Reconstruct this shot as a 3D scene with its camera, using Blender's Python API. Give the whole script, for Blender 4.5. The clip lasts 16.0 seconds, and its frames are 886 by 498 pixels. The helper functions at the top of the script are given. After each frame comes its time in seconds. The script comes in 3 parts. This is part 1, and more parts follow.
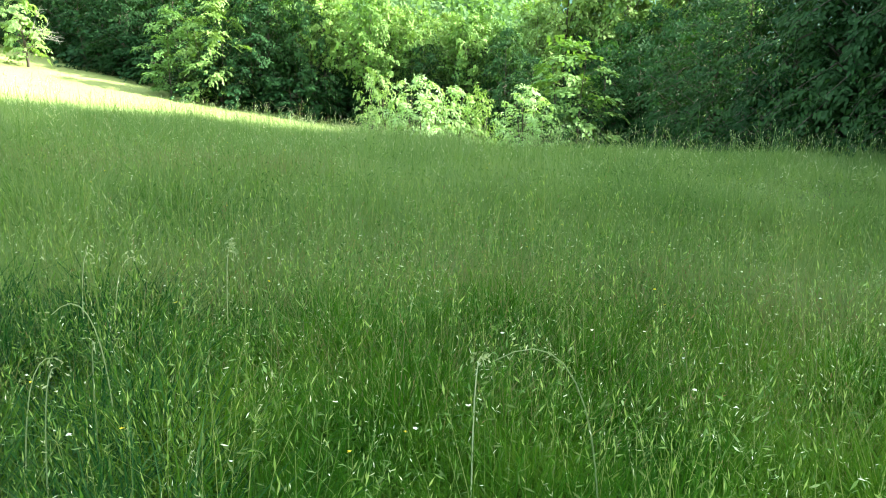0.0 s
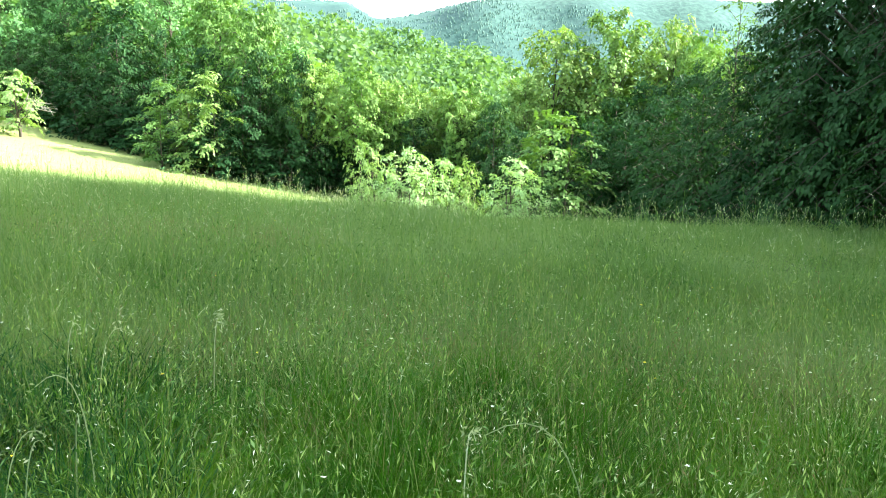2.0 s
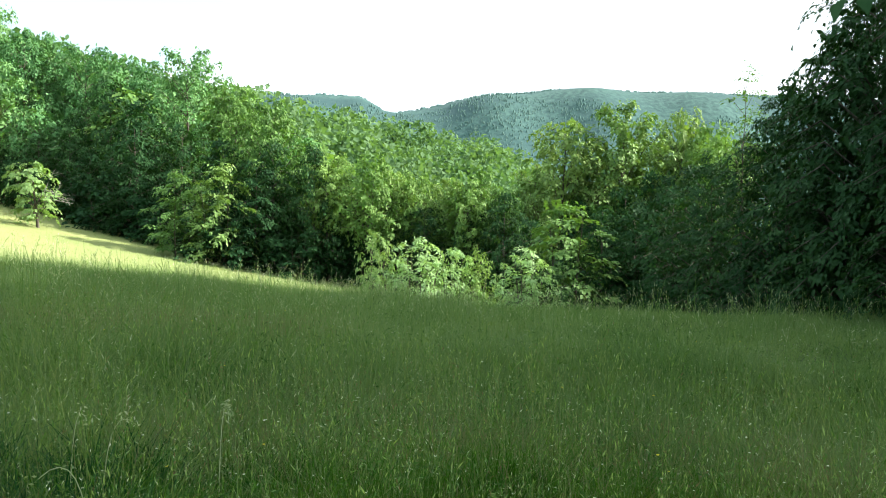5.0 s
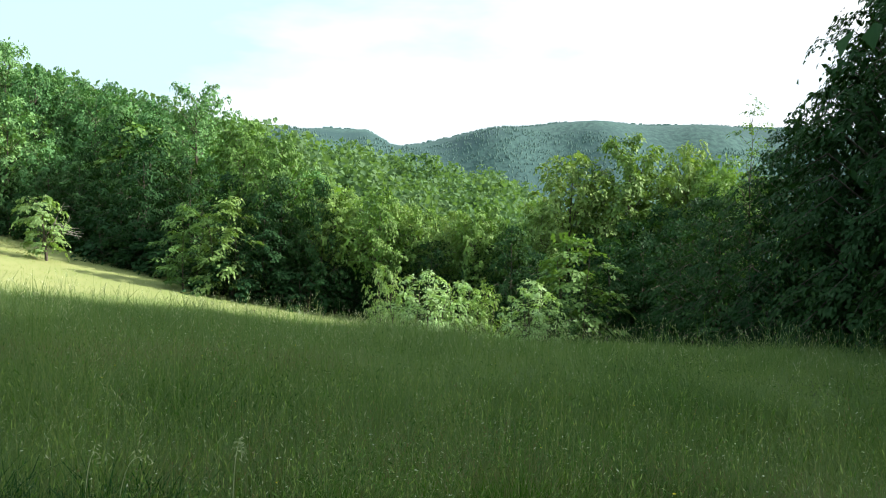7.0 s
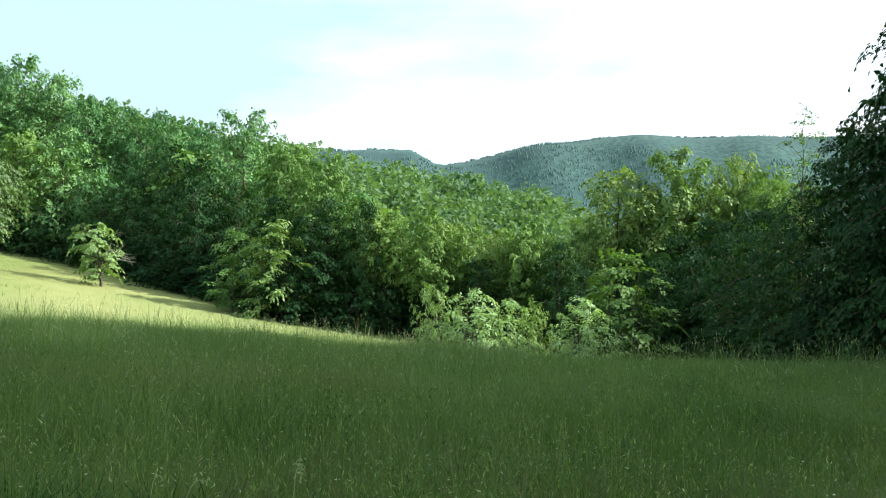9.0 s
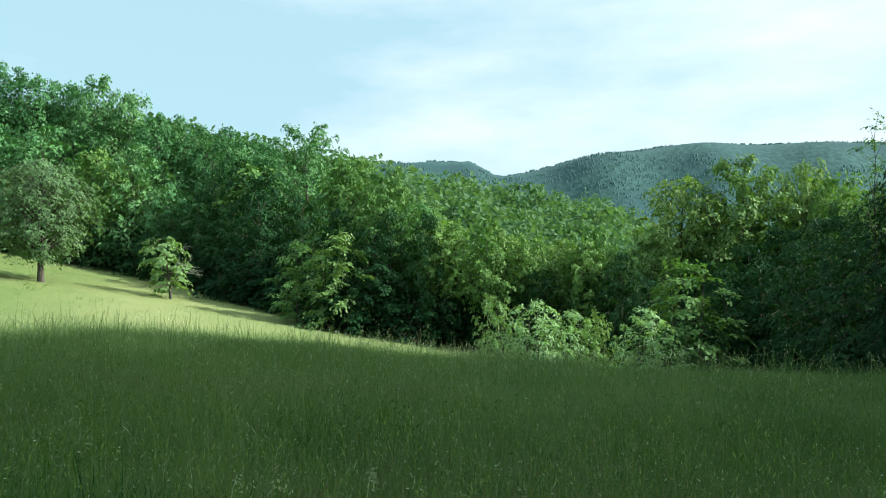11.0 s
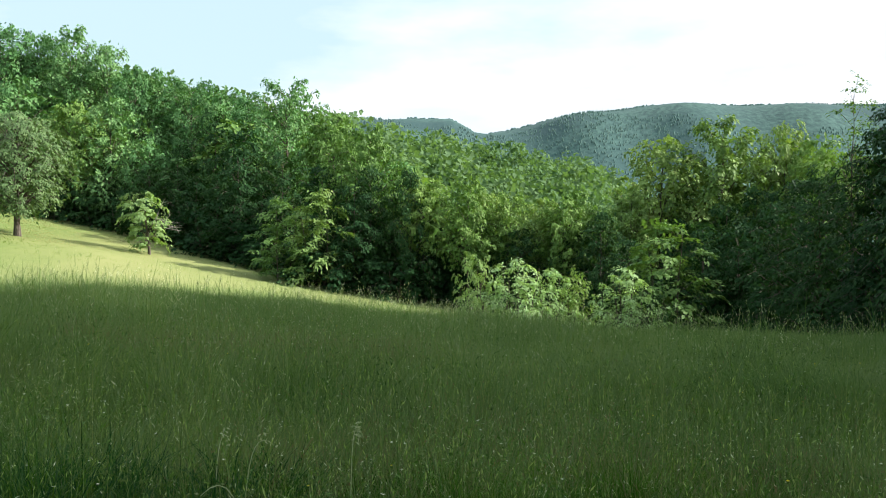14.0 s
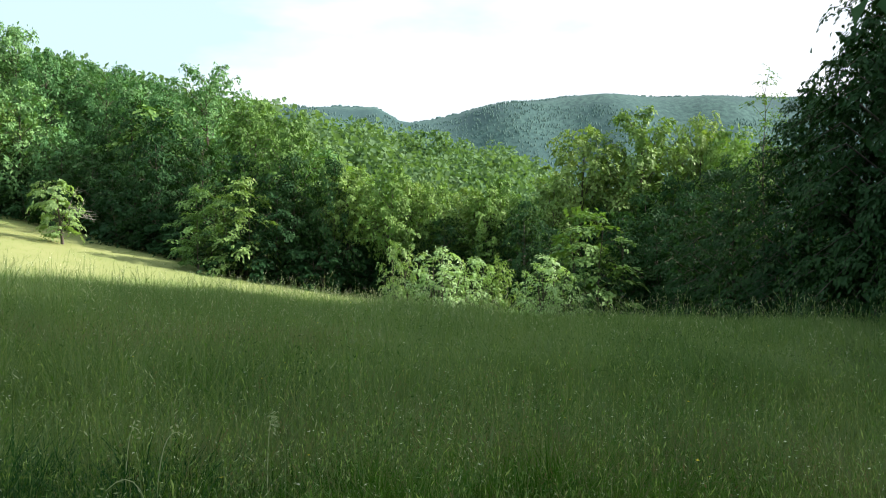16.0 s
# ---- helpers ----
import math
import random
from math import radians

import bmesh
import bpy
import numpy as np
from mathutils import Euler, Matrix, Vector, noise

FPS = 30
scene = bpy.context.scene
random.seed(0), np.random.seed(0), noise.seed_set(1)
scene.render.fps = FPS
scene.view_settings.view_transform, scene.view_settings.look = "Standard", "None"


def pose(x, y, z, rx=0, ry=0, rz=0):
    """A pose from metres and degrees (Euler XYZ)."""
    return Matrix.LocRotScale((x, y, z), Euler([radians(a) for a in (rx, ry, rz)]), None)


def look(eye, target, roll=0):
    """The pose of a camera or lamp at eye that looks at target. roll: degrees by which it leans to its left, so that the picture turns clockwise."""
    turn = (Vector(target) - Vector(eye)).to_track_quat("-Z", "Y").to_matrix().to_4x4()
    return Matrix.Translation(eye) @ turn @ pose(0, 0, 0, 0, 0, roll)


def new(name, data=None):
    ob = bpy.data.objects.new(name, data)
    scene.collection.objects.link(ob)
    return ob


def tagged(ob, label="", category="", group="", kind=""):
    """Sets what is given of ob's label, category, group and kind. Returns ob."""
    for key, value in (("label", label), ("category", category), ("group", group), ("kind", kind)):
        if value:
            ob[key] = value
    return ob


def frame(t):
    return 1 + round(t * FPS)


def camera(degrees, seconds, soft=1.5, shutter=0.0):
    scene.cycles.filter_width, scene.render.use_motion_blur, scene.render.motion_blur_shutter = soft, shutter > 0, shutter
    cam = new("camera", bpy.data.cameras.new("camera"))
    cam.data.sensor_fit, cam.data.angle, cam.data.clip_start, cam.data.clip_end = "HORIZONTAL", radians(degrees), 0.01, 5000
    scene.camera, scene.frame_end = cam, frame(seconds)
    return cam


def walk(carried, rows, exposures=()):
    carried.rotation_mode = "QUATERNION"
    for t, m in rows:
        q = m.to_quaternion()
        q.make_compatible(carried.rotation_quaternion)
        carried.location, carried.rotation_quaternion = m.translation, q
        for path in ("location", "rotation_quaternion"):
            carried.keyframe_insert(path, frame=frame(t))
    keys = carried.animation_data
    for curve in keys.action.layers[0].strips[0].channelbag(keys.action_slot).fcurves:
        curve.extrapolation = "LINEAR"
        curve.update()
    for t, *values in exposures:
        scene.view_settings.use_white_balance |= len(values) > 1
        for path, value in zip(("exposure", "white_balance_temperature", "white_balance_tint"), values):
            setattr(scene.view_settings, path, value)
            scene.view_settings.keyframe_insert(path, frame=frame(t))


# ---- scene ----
cam = camera(54.5, 16.0, soft=1.05)
walk(cam, [
    (0.0, pose(0.000, 0.000, 1.600, 79.000, -0.226, 0.000)),
    (0.5, pose(-0.006, -0.003, 1.601, 80.326, -0.581, -0.332)),
    (1.0, pose(-0.002, 0.000, 1.600, 81.802, -0.729, -0.387)),
    (1.5, pose(-0.011, -0.015, 1.608, 82.912, -0.709, -0.720)),
    (2.0, pose(-0.010, -0.005, 1.606, 83.723, -0.638, -0.746)),
    (2.5, pose(-0.007, 0.006, 1.608, 85.393, -0.791, -0.872)),
    (3.0, pose(0.001, 0.007, 1.610, 86.083, -0.803, -1.143)),
    (3.5, pose(-0.002, 0.015, 1.612, 86.928, -0.710, -1.050)),
    (4.0, pose(0.003, 0.012, 1.617, 87.379, -0.793, -1.271)),
    (4.5, pose(0.003, -0.003, 1.606, 88.493, -0.598, -0.282)),
    (7.0, pose(-0.040, -0.024, 1.635, 91.790, -0.504, 0.408)),
    (7.5, pose(-0.057, -0.007, 1.632, 91.569, 0.058, 1.739)),
    (8.0, pose(-0.062, 0.003, 1.632, 91.447, 0.416, 2.710)),
    (8.5, pose(-0.079, 0.000, 1.633, 92.306, 0.462, 3.022)),
    (11.0, pose(-0.134, -0.083, 1.636, 93.836, 0.716, 7.487)),
    (11.5, pose(-0.175, -0.106, 1.631, 93.671, 0.569, 8.335)),
    (12.0, pose(-0.163, -0.103, 1.639, 92.543, 0.460, 8.141)),
    (12.5, pose(-0.157, -0.099, 1.637, 90.847, 0.639, 7.491)),
    (13.0, pose(-0.155, -0.109, 1.636, 90.290, 0.761, 7.535)),
    (13.5, pose(-0.163, -0.122, 1.637, 90.619, 0.818, 7.320)),
    (14.0, pose(-0.155, -0.143, 1.640, 91.013, 0.252, 6.133)),
    (14.5, pose(-0.154, -0.141, 1.649, 90.565, 0.548, 6.163)),
    (15.0, pose(-0.154, -0.133, 1.643, 90.869, 0.388, 4.057)),
    (15.5, pose(-0.127, -0.114, 1.638, 90.660, 0.482, 2.533)),
    (16.0, pose(-0.113, -0.114, 1.628, 90.238, 0.511, 1.178)),
], exposures=[(0.0, 2.61, 6500, 3), (1.5, 2.58, 6450, 4.5), (2.5, 2.53, 6350, 8), (3.5, 2.10, 6350, 9), (4.0, 1.96, 6350, 8), (4.5, 1.75, 6350, 9), (7.0, 1.11, 6350, 13), (8.5, 1.11, 6300, 13), (10.8, 0.77, 5800, 2.5), (11.6, 0.70, 5850, 5), (12.0, 0.75, 6000, 8.5), (12.5, 0.95, 6380, 15), (14.5, 0.98, 6380, 16), (16.0, 1.08, 6380, 17)
])

rng = np.random.default_rng(7)

# world and sun
SUN_AZ, SUN_EL = 81.0, 31.0
world = bpy.data.worlds.new("sky")
scene.world = world
world.use_nodes = True
wn, wl = world.node_tree.nodes, world.node_tree.links
wn.clear()
sky = wn.new("ShaderNodeTexSky")
sky.sky_type, sky.sun_disc = "NISHITA", False
sky.sun_elevation, sky.sun_rotation = radians(SUN_EL), radians(SUN_AZ)
sky.air_density, sky.dust_density, sky.ozone_density = 1.0, 1.2, 1.0
geo = wn.new("ShaderNodeTexCoord")
mapping = wn.new("ShaderNodeMapping")
mapping.inputs["Scale"].default_value = (1.0, 1.0, 3.4)
cloud = wn.new("ShaderNodeTexNoise")
cloud.inputs["Scale"].default_value, cloud.inputs["Detail"].default_value = 2.0, 6
cloud.inputs["Roughness"].default_value = 0.55
ramp = wn.new("ShaderNodeValToRGB")
ramp.color_ramp.elements[0].position, ramp.color_ramp.elements[1].position = 0.44, 0.74
toward = wn.new("ShaderNodeVectorMath")
toward.operation = "DOT_PRODUCT"
toward.inputs[1].default_value = (math.sin(radians(SUN_AZ)), math.cos(radians(SUN_AZ)), 0.3)
thick = wn.new("ShaderNodeMath")
thick.operation = "MULTIPLY_ADD"
thick.inputs[1].default_value = 0.28
veil = wn.new("ShaderNodeMix")
veil.data_type = "RGBA"
veil.inputs[0].default_value = 0.7
veil.inputs[7].default_value = (8.2, 11.1, 11.5, 1)
mixc = wn.new("ShaderNodeMix")
mixc.data_type = "RGBA"
mixc.inputs[7].default_value = (12.0, 12.2, 12.3, 1)
bg = wn.new("ShaderNodeBackground")
bg.inputs["Strength"].default_value = 0.0555
wo = wn.new("ShaderNodeOutputWorld")
wl.new(geo.outputs["Generated"], mapping.inputs[0])
wl.new(geo.outputs["Generated"], toward.inputs[0])
wl.new(mapping.outputs[0], cloud.inputs["Vector"])
wl.new(toward.outputs["Value"], thick.inputs[0])
wl.new(cloud.outputs[0], thick.inputs[2])
wl.new(thick.outputs[0], ramp.inputs[0])
wl.new(ramp.outputs[0], mixc.inputs[0])
wl.new(sky.outputs[0], veil.inputs[6])
wl.new(veil.outputs[2], mixc.inputs[6])
wl.new(mixc.outputs[2], bg.inputs[0])
wl.new(bg.outputs[0], wo.inputs[0])

sun = new("sun", bpy.data.lights.new("sun", "SUN"))
sun.data.energy, sun.data.angle, sun.data.color = 5.0, radians(0.6), (1.0, 0.96, 0.87)
to_sun = Vector((math.sin(radians(SUN_AZ)) * math.cos(radians(SUN_EL)), math.cos(radians(SUN_AZ)) * math.cos(radians(SUN_EL)), math.sin(radians(SUN_EL))))
sun.matrix_world = look(to_sun * 60, (0, 0, 0))


# materials
def material(name):
    m = bpy.data.materials.new(name)
    m.use_nodes = True
    m.node_tree.nodes.clear()
    return m, m.node_tree.nodes, m.node_tree.links


def leafy(name, dark, mid, light, through_light=0.35, rough=0.5, patch=0.35, spread=1.0, gloss=0.12, blotch=0.7):
    """Thin green tissue: three tones mixed leaf by leaf, tree by tree and in soft patches."""
    m, n, l = material(name)
    g = n.new("ShaderNodeNewGeometry")
    o = n.new("ShaderNodeObjectInfo")
    tex = n.new("ShaderNodeTexNoise")
    tex.inputs["Scale"].default_value, tex.inputs["Detail"].default_value = patch, 4
    pos = n.new("ShaderNodeNewGeometry")
    l.new(pos.outputs["Position"], tex.inputs["Vector"])
    a = n.new("ShaderNodeMath")
    a.operation = "MULTIPLY_ADD"
    a.inputs[1].default_value, a.inputs[2].default_value = 0.55 * spread, 0.285 - 0.275 * spread
    l.new(g.outputs["Random Per Island"], a.inputs[0])
    b = n.new("ShaderNodeMath")
    b.operation = "MULTIPLY_ADD"
    b.inputs[1].default_value = 0.5
    l.new(o.outputs["Random"], b.inputs[0])
    l.new(a.outputs[0], b.inputs[2])
    c = n.new("ShaderNodeMath")
    c.operation = "MULTIPLY_ADD"
    c.inputs[1].default_value = blotch
    l.new(tex.outputs[0], c.inputs[0])
    l.new(b.outputs[0], c.inputs[2])
    d = n.new("ShaderNodeMath")
    d.operation = "SUBTRACT"
    d.inputs[1].default_value = blotch * 0.5 - 0.03
    l.new(c.outputs[0], d.inputs[0])
    r = n.new("ShaderNodeValToRGB")
    e = r.color_ramp.elements
    e[0].position, e[0].color = 0.05, (*dark, 1)
    e[1].position, e[1].color = 0.95, (*light, 1)
    k = e.new(0.5)
    k.color = (*mid, 1)
    l.new(d.outputs[0], r.inputs[0])
    p = n.new("ShaderNodeBsdfPrincipled")
    p.inputs["Roughness"].default_value = rough
    p.inputs["Specular IOR Level"].default_value = gloss
    l.new(r.outputs[0], p.inputs["Base Color"])
    t = n.new("ShaderNodeBsdfTranslucent")
    warm = n.new("ShaderNodeMix")
    warm.data_type, warm.blend_type = "RGBA", "MULTIPLY"
    warm.inputs[0].default_value = 1
    warm.inputs[7].default_value = (1.25, 1.4, 0.45, 1)
    l.new(r.outputs[0], warm.inputs[6])
    l.new(warm.outputs[2], t.inputs[0])
    mx = n.new("ShaderNodeMixShader")
    mx.inputs[0].default_value = through_light
    l.new(p.outputs[0], mx.inputs[1])
    l.new(t.outputs[0], mx.inputs[2])
    out = n.new("ShaderNodeOutputMaterial")
    l.new(mx.outputs[0], out.inputs[0])
    return m


def rough_surface(name, c1, c2, scale, bump=0.4, rough=0.9, stretch=(1, 1, 1), c3=None, scale3=0.05, relief=0.05):
    """Opaque matt surface: two tones in a fine noise, a third in wide patches, and relief."""
    m, n, l = material(name)
    g = n.new("ShaderNodeNewGeometry")
    mp = n.new("ShaderNodeMapping")
    mp.inputs["Scale"].default_value = stretch
    l.new(g.outputs["Position"], mp.inputs[0])
    t = n.new("ShaderNodeTexNoise")
    t.inputs["Scale"].default_value, t.inputs["Detail"].default_value = scale, 8
    l.new(mp.outputs[0], t.inputs["Vector"])
    r = n.new("ShaderNodeValToRGB")
    r.color_ramp.elements[0].position, r.color_ramp.elements[0].color = 0.32, (*c1, 1)
    r.color_ramp.elements[1].position, r.color_ramp.elements[1].color = 0.68, (*c2, 1)
    l.new(t.outputs[0], r.inputs[0])
    colour = r.outputs[0]
    if c3:
        t3 = n.new("ShaderNodeTexNoise")
        t3.inputs["Scale"].default_value, t3.inputs["Detail"].default_value = scale3, 5
        l.new(g.outputs["Position"], t3.inputs["Vector"])
        r3 = n.new("ShaderNodeValToRGB")
        r3.color_ramp.elements[0].position, r3.color_ramp.elements[1].position = 0.4, 0.65
        l.new(t3.outputs[0], r3.inputs[0])
        x = n.new("ShaderNodeMix")
        x.data_type = "RGBA"
        x.inputs[7].default_value = (*c3, 1)
        l.new(r3.outputs[0], x.inputs[0])
        l.new(colour, x.inputs[6])
        colour = x.outputs[2]
    b = n.new("ShaderNodeBump")
    b.inputs["Strength"].default_value, b.inputs["Distance"].default_value = bump, relief
    l.new(t.outputs[0], b.inputs["Height"])
    p = n.new("ShaderNodeBsdfPrincipled")
    p.inputs["Roughness"].default_value = rough
    p.inputs["Specular IOR Level"].default_value = 0.2
    l.new(colour, p.inputs["Base Color"])
    l.new(b.outputs[0], p.inputs["Normal"])
    out = n.new("ShaderNodeOutputMaterial")
    l.new(p.outputs[0], out.inputs[0])
    return m


M_GROUND = rough_surface("meadow_turf", (0.025, 0.055, 0.012), (0.055, 0.10, 0.022), 6.0, c3=(0.07, 0.085, 0.028), scale3=0.3)
M_CUT = rough_surface("mown_turf", (0.085, 0.155, 0.03), (0.14, 0.21, 0.046), 2.5, c3=(0.25, 0.27, 0.10), scale3=0.07)
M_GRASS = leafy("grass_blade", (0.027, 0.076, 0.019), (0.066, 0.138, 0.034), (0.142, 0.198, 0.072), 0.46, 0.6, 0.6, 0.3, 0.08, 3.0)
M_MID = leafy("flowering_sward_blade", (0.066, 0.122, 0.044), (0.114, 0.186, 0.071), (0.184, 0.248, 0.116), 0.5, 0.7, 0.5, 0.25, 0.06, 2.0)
# Pale green for blade tips: their glint is painted as colour.
M_LIT_TIP = leafy("lit_tip_blade", (0.09, 0.19, 0.04), (0.18, 0.30, 0.085), (0.36, 0.44, 0.20), 0.4, 0.4, 0.4, 1.2, 0.3)
M_PANICLE = leafy("grass_panicle", (0.105, 0.175, 0.066), (0.175, 0.25, 0.108), (0.265, 0.33, 0.165), 0.35, 0.6, 0.3, 1.0, 0.1)
M_RUST = leafy("rusty_seed_head", (0.10, 0.07, 0.035), (0.17, 0.12, 0.06), (0.26, 0.19, 0.10), 0.25, 0.7, 0.5)
# Blue-green canopy of the far hills: distance haze put into the colour.
M_HILL_HAZE = rough_surface("hazed_far_canopy", (0.026, 0.066, 0.060), (0.068, 0.138, 0.116), 0.17, 0.42, 1.0, (1, 0.35, 0.5), (0.034, 0.078, 0.076), 0.005, 2.6)
M_STRAW = leafy("mown_straw", (0.28, 0.27, 0.14), (0.40, 0.36, 0.21), (0.50, 0.44, 0.28), 0.4, 0.7, 0.2, 0.6)
M_MOWN = leafy("mown_grass", (0.105, 0.19, 0.042), (0.148, 0.235, 0.058), (0.24, 0.285, 0.11), 0.45, 0.6, 0.1, 0.6)
M_SEED = leafy("seed_head", (0.12, 0.19, 0.075), (0.25, 0.31, 0.16), (0.48, 0.50, 0.34), 0.3, 0.6, 0.6)
M_HUSK = leafy("pale_husk", (0.42, 0.46, 0.32), (0.62, 0.64, 0.48), (0.78, 0.78, 0.66), 0.3, 0.5)
M_STEM = leafy("grass_stem", (0.06, 0.14, 0.03), (0.11, 0.20, 0.045), (0.26, 0.30, 0.11), 0.25, 0.5, 0.5)
M_SPIKE = leafy("green_spike", (0.05, 0.13, 0.02), (0.115, 0.22, 0.045), (0.34, 0.43, 0.15), 0.35, 0.7, 1.2, 1.4, 0.04)
M_DRY = leafy("dry_brownish_grass", (0.110, 0.118, 0.055), (0.185, 0.18, 0.09), (0.27, 0.255, 0.14), 0.3, 0.7, 0.5)
M_WHITE = leafy("white_petal", (0.6, 0.6, 0.55), (0.75, 0.75, 0.7), (0.85, 0.85, 0.8), 0.3, 0.6)
M_YELLOW = leafy("yellow_petal", (0.6, 0.42, 0.03), (0.75, 0.55, 0.04), (0.8, 0.65, 0.06), 0.3, 0.5)
M_OAK = leafy("oak_leaf", (0.054, 0.155, 0.056), (0.110, 0.25, 0.088), (0.19, 0.335, 0.124), 0.18, spread=0.5)
M_HAZEL = leafy("hazel_leaf", (0.065, 0.148, 0.038), (0.142, 0.258, 0.064), (0.27, 0.392, 0.112), 0.22, spread=0.55)
# Hillside leaves greyer than the hedge's, with slight haze painted in.
M_SLOPE_HAZE = leafy("hazed_hillside_leaf", (0.060, 0.122, 0.056), (0.098, 0.178, 0.080), (0.142, 0.228, 0.108), 0.3, 0.9, 0.07, 0.25, 0.03, 2.0)
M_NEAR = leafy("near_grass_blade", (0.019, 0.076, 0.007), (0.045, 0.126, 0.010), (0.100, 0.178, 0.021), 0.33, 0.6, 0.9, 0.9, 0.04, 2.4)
M_SAPLING = leafy("hazel_sapling_leaf", (0.086, 0.178, 0.052), (0.162, 0.275, 0.082), (0.28, 0.385, 0.135), 0.25, spread=0.5)
M_MAPLE = leafy("maple_leaf", (0.095, 0.180, 0.050), (0.19, 0.295, 0.085), (0.32, 0.42, 0.14), 0.22, spread=0.5)
# Two leaf tones darkened to carry the deep shade of wood and hedge.
M_SHADE = leafy("shade_toned_leaf", (0.012, 0.039, 0.017), (0.026, 0.070, 0.026), (0.050, 0.110, 0.037), 0.2, spread=0.5, gloss=0.03)
M_WOODSIDE_SHADE = leafy("woodside_shade_toned_leaf", (0.015, 0.044, 0.019), (0.030, 0.074, 0.029), (0.056, 0.112, 0.040), 0.22, spread=0.5, gloss=0.04)
M_WILLOW = leafy("sallow_leaf", (0.16, 0.285, 0.115), (0.265, 0.41, 0.18), (0.40, 0.545, 0.28), 0.3, spread=0.6)
M_PEAR = leafy("pear_leaf", (0.105, 0.185, 0.076), (0.17, 0.26, 0.112), (0.255, 0.345, 0.16), 0.22)
M_PLUM = leafy("plum_leaf", (0.14, 0.25, 0.09), (0.23, 0.35, 0.135), (0.33, 0.45, 0.19), 0.3)
# Far leaf and needle tones lightened and blued to imitate haze.
M_FARLEAF_HAZE = leafy("hazed_far_broadleaf", (0.062, 0.112, 0.104), (0.082, 0.140, 0.120), (0.108, 0.170, 0.132), 0.0, 1.0, 0.005, 0.35, 0.0, 2.2)
M_FARFIR_HAZE = leafy("hazed_far_conifer", (0.070, 0.128, 0.120), (0.082, 0.144, 0.128), (0.098, 0.160, 0.136), 0.0, 1.0, 0.008, 0.5, 0.0, 1.0)
M_BARK = rough_surface("bark", (0.05, 0.04, 0.03), (0.14, 0.12, 0.095), 14, 0.8, stretch=(1, 1, 0.25))
M_DEADWOOD = rough_surface("bare_dead_wood", (0.15, 0.14, 0.12), (0.30, 0.28, 0.25), 20, 0.5, stretch=(1, 1, 0.3))


# terrain
def smooth(a, b, v):
    u = np.clip((v - a) / (b - a), 0, 1)
    return u * u * (3 - 2 * u)


def ground_z(x, y):
    """Height of the ground: a meadow that tips to the right and rolls over a soft brow, a mown slope, a wooded hill and far hills."""
    x, y = np.asarray(x, float), np.asarray(y, float)
    r, az = np.hypot(x, y), np.degrees(np.arctan2(x, y))
    xc = np.clip(x, -10, 10)
    near = -0.05 * xc + np.where(xc < 0, 0.0042, 0.0036) * xc * xc - 0.002 * np.clip(y, -15, 40)
    slope = -1.6 + np.logaddexp(0, (-x + 1) * 0.37) * 0.5
    field = np.minimum(slope, 9.5 + 0.0 * x) + 0.03 * (np.clip(y, 0, 90) - 42) * smooth(2, -12, x)
    brow = 21.0 - 0.12 * x
    w = smooth(0, 14, y - brow) * smooth(60, 30, x)
    z = near * (1 - w) + field * w
    z = z - 5.5 * smooth(44, 80, y) * smooth(-22, 4, x)
    # wooded hill beyond the trees
    top = np.interp(az, [-70, -40, -14, -5, 2.5, 6, 10, 180], [46, 40, 25, 19.5, 16, 9, -6, -12])
    z = z + (top - z) * smooth(90, 235, r)
    z = z + (-22 - z) * smooth(270, 520, r)
    # far hills
    ridge = np.interp(az, [-180, -60, -30, -14, -10.5, -8, -5.5, -3.7, -2, 1, 4, 7, 10, 14, 19, 26, 40, 180],
                      [150, 180, 238, 244, 242, 249, 244, 216, 225, 241, 251, 259, 259, 251, 242, 227, 189, 150])
    z = z + (ridge * 1.0 - z) * smooth(620, 1480, r)
    z = z + 7 * np.sin(az * 0.9 + r * 0.004) * smooth(600, 900, r) * smooth(1500, 1250, r)
    z = z - 60 * smooth(1650, 4200, r)
    ripple = 0.035 * np.sin(x * 1.1 + 0.4 * y) + 0.03 * np.sin(y * 1.4 - 0.3 * x + 1.0)
    return z + ripple * smooth(40, 20, r)


def mesh_from(name, v, tri):
    me = bpy.data.meshes.new(name)
    v, tri = np.ascontiguousarray(v, np.float32), np.ascontiguousarray(tri, np.int32)
    me.vertices.add(len(v))
    me.vertices.foreach_set("co", v.ravel())
    me.loops.add(tri.size)
    me.loops.foreach_set("vertex_index", tri.ravel())
    me.polygons.add(len(tri))
    me.polygons.foreach_set("loop_start", np.arange(0, tri.size, 3, dtype=np.int32))
    me.update(calc_edges=True)
    return me


def solid(name, v, tri, mat, parent=None, smooth_faces=False):
    me = mesh_from(name, v, tri)
    me.materials.append(mat)
    if smooth_faces:
        me.polygons.foreach_set("use_smooth", np.ones(len(tri), bool))
    ob = new(name, me)
    ob.parent = parent
    return ob


class Soup:
    """Collects vertices and triangles."""

    def __init__(self):
        self.v, self.t, self.n = [], [], 0

    def add(self, v, t):
        self.v.append(np.asarray(v, float).reshape(-1, 3))
        self.t.append(np.asarray(t, int).reshape(-1, 3) + self.n)
        self.n += len(self.v[-1])

    def done(self):
        return np.concatenate(self.v), np.concatenate(self.t)


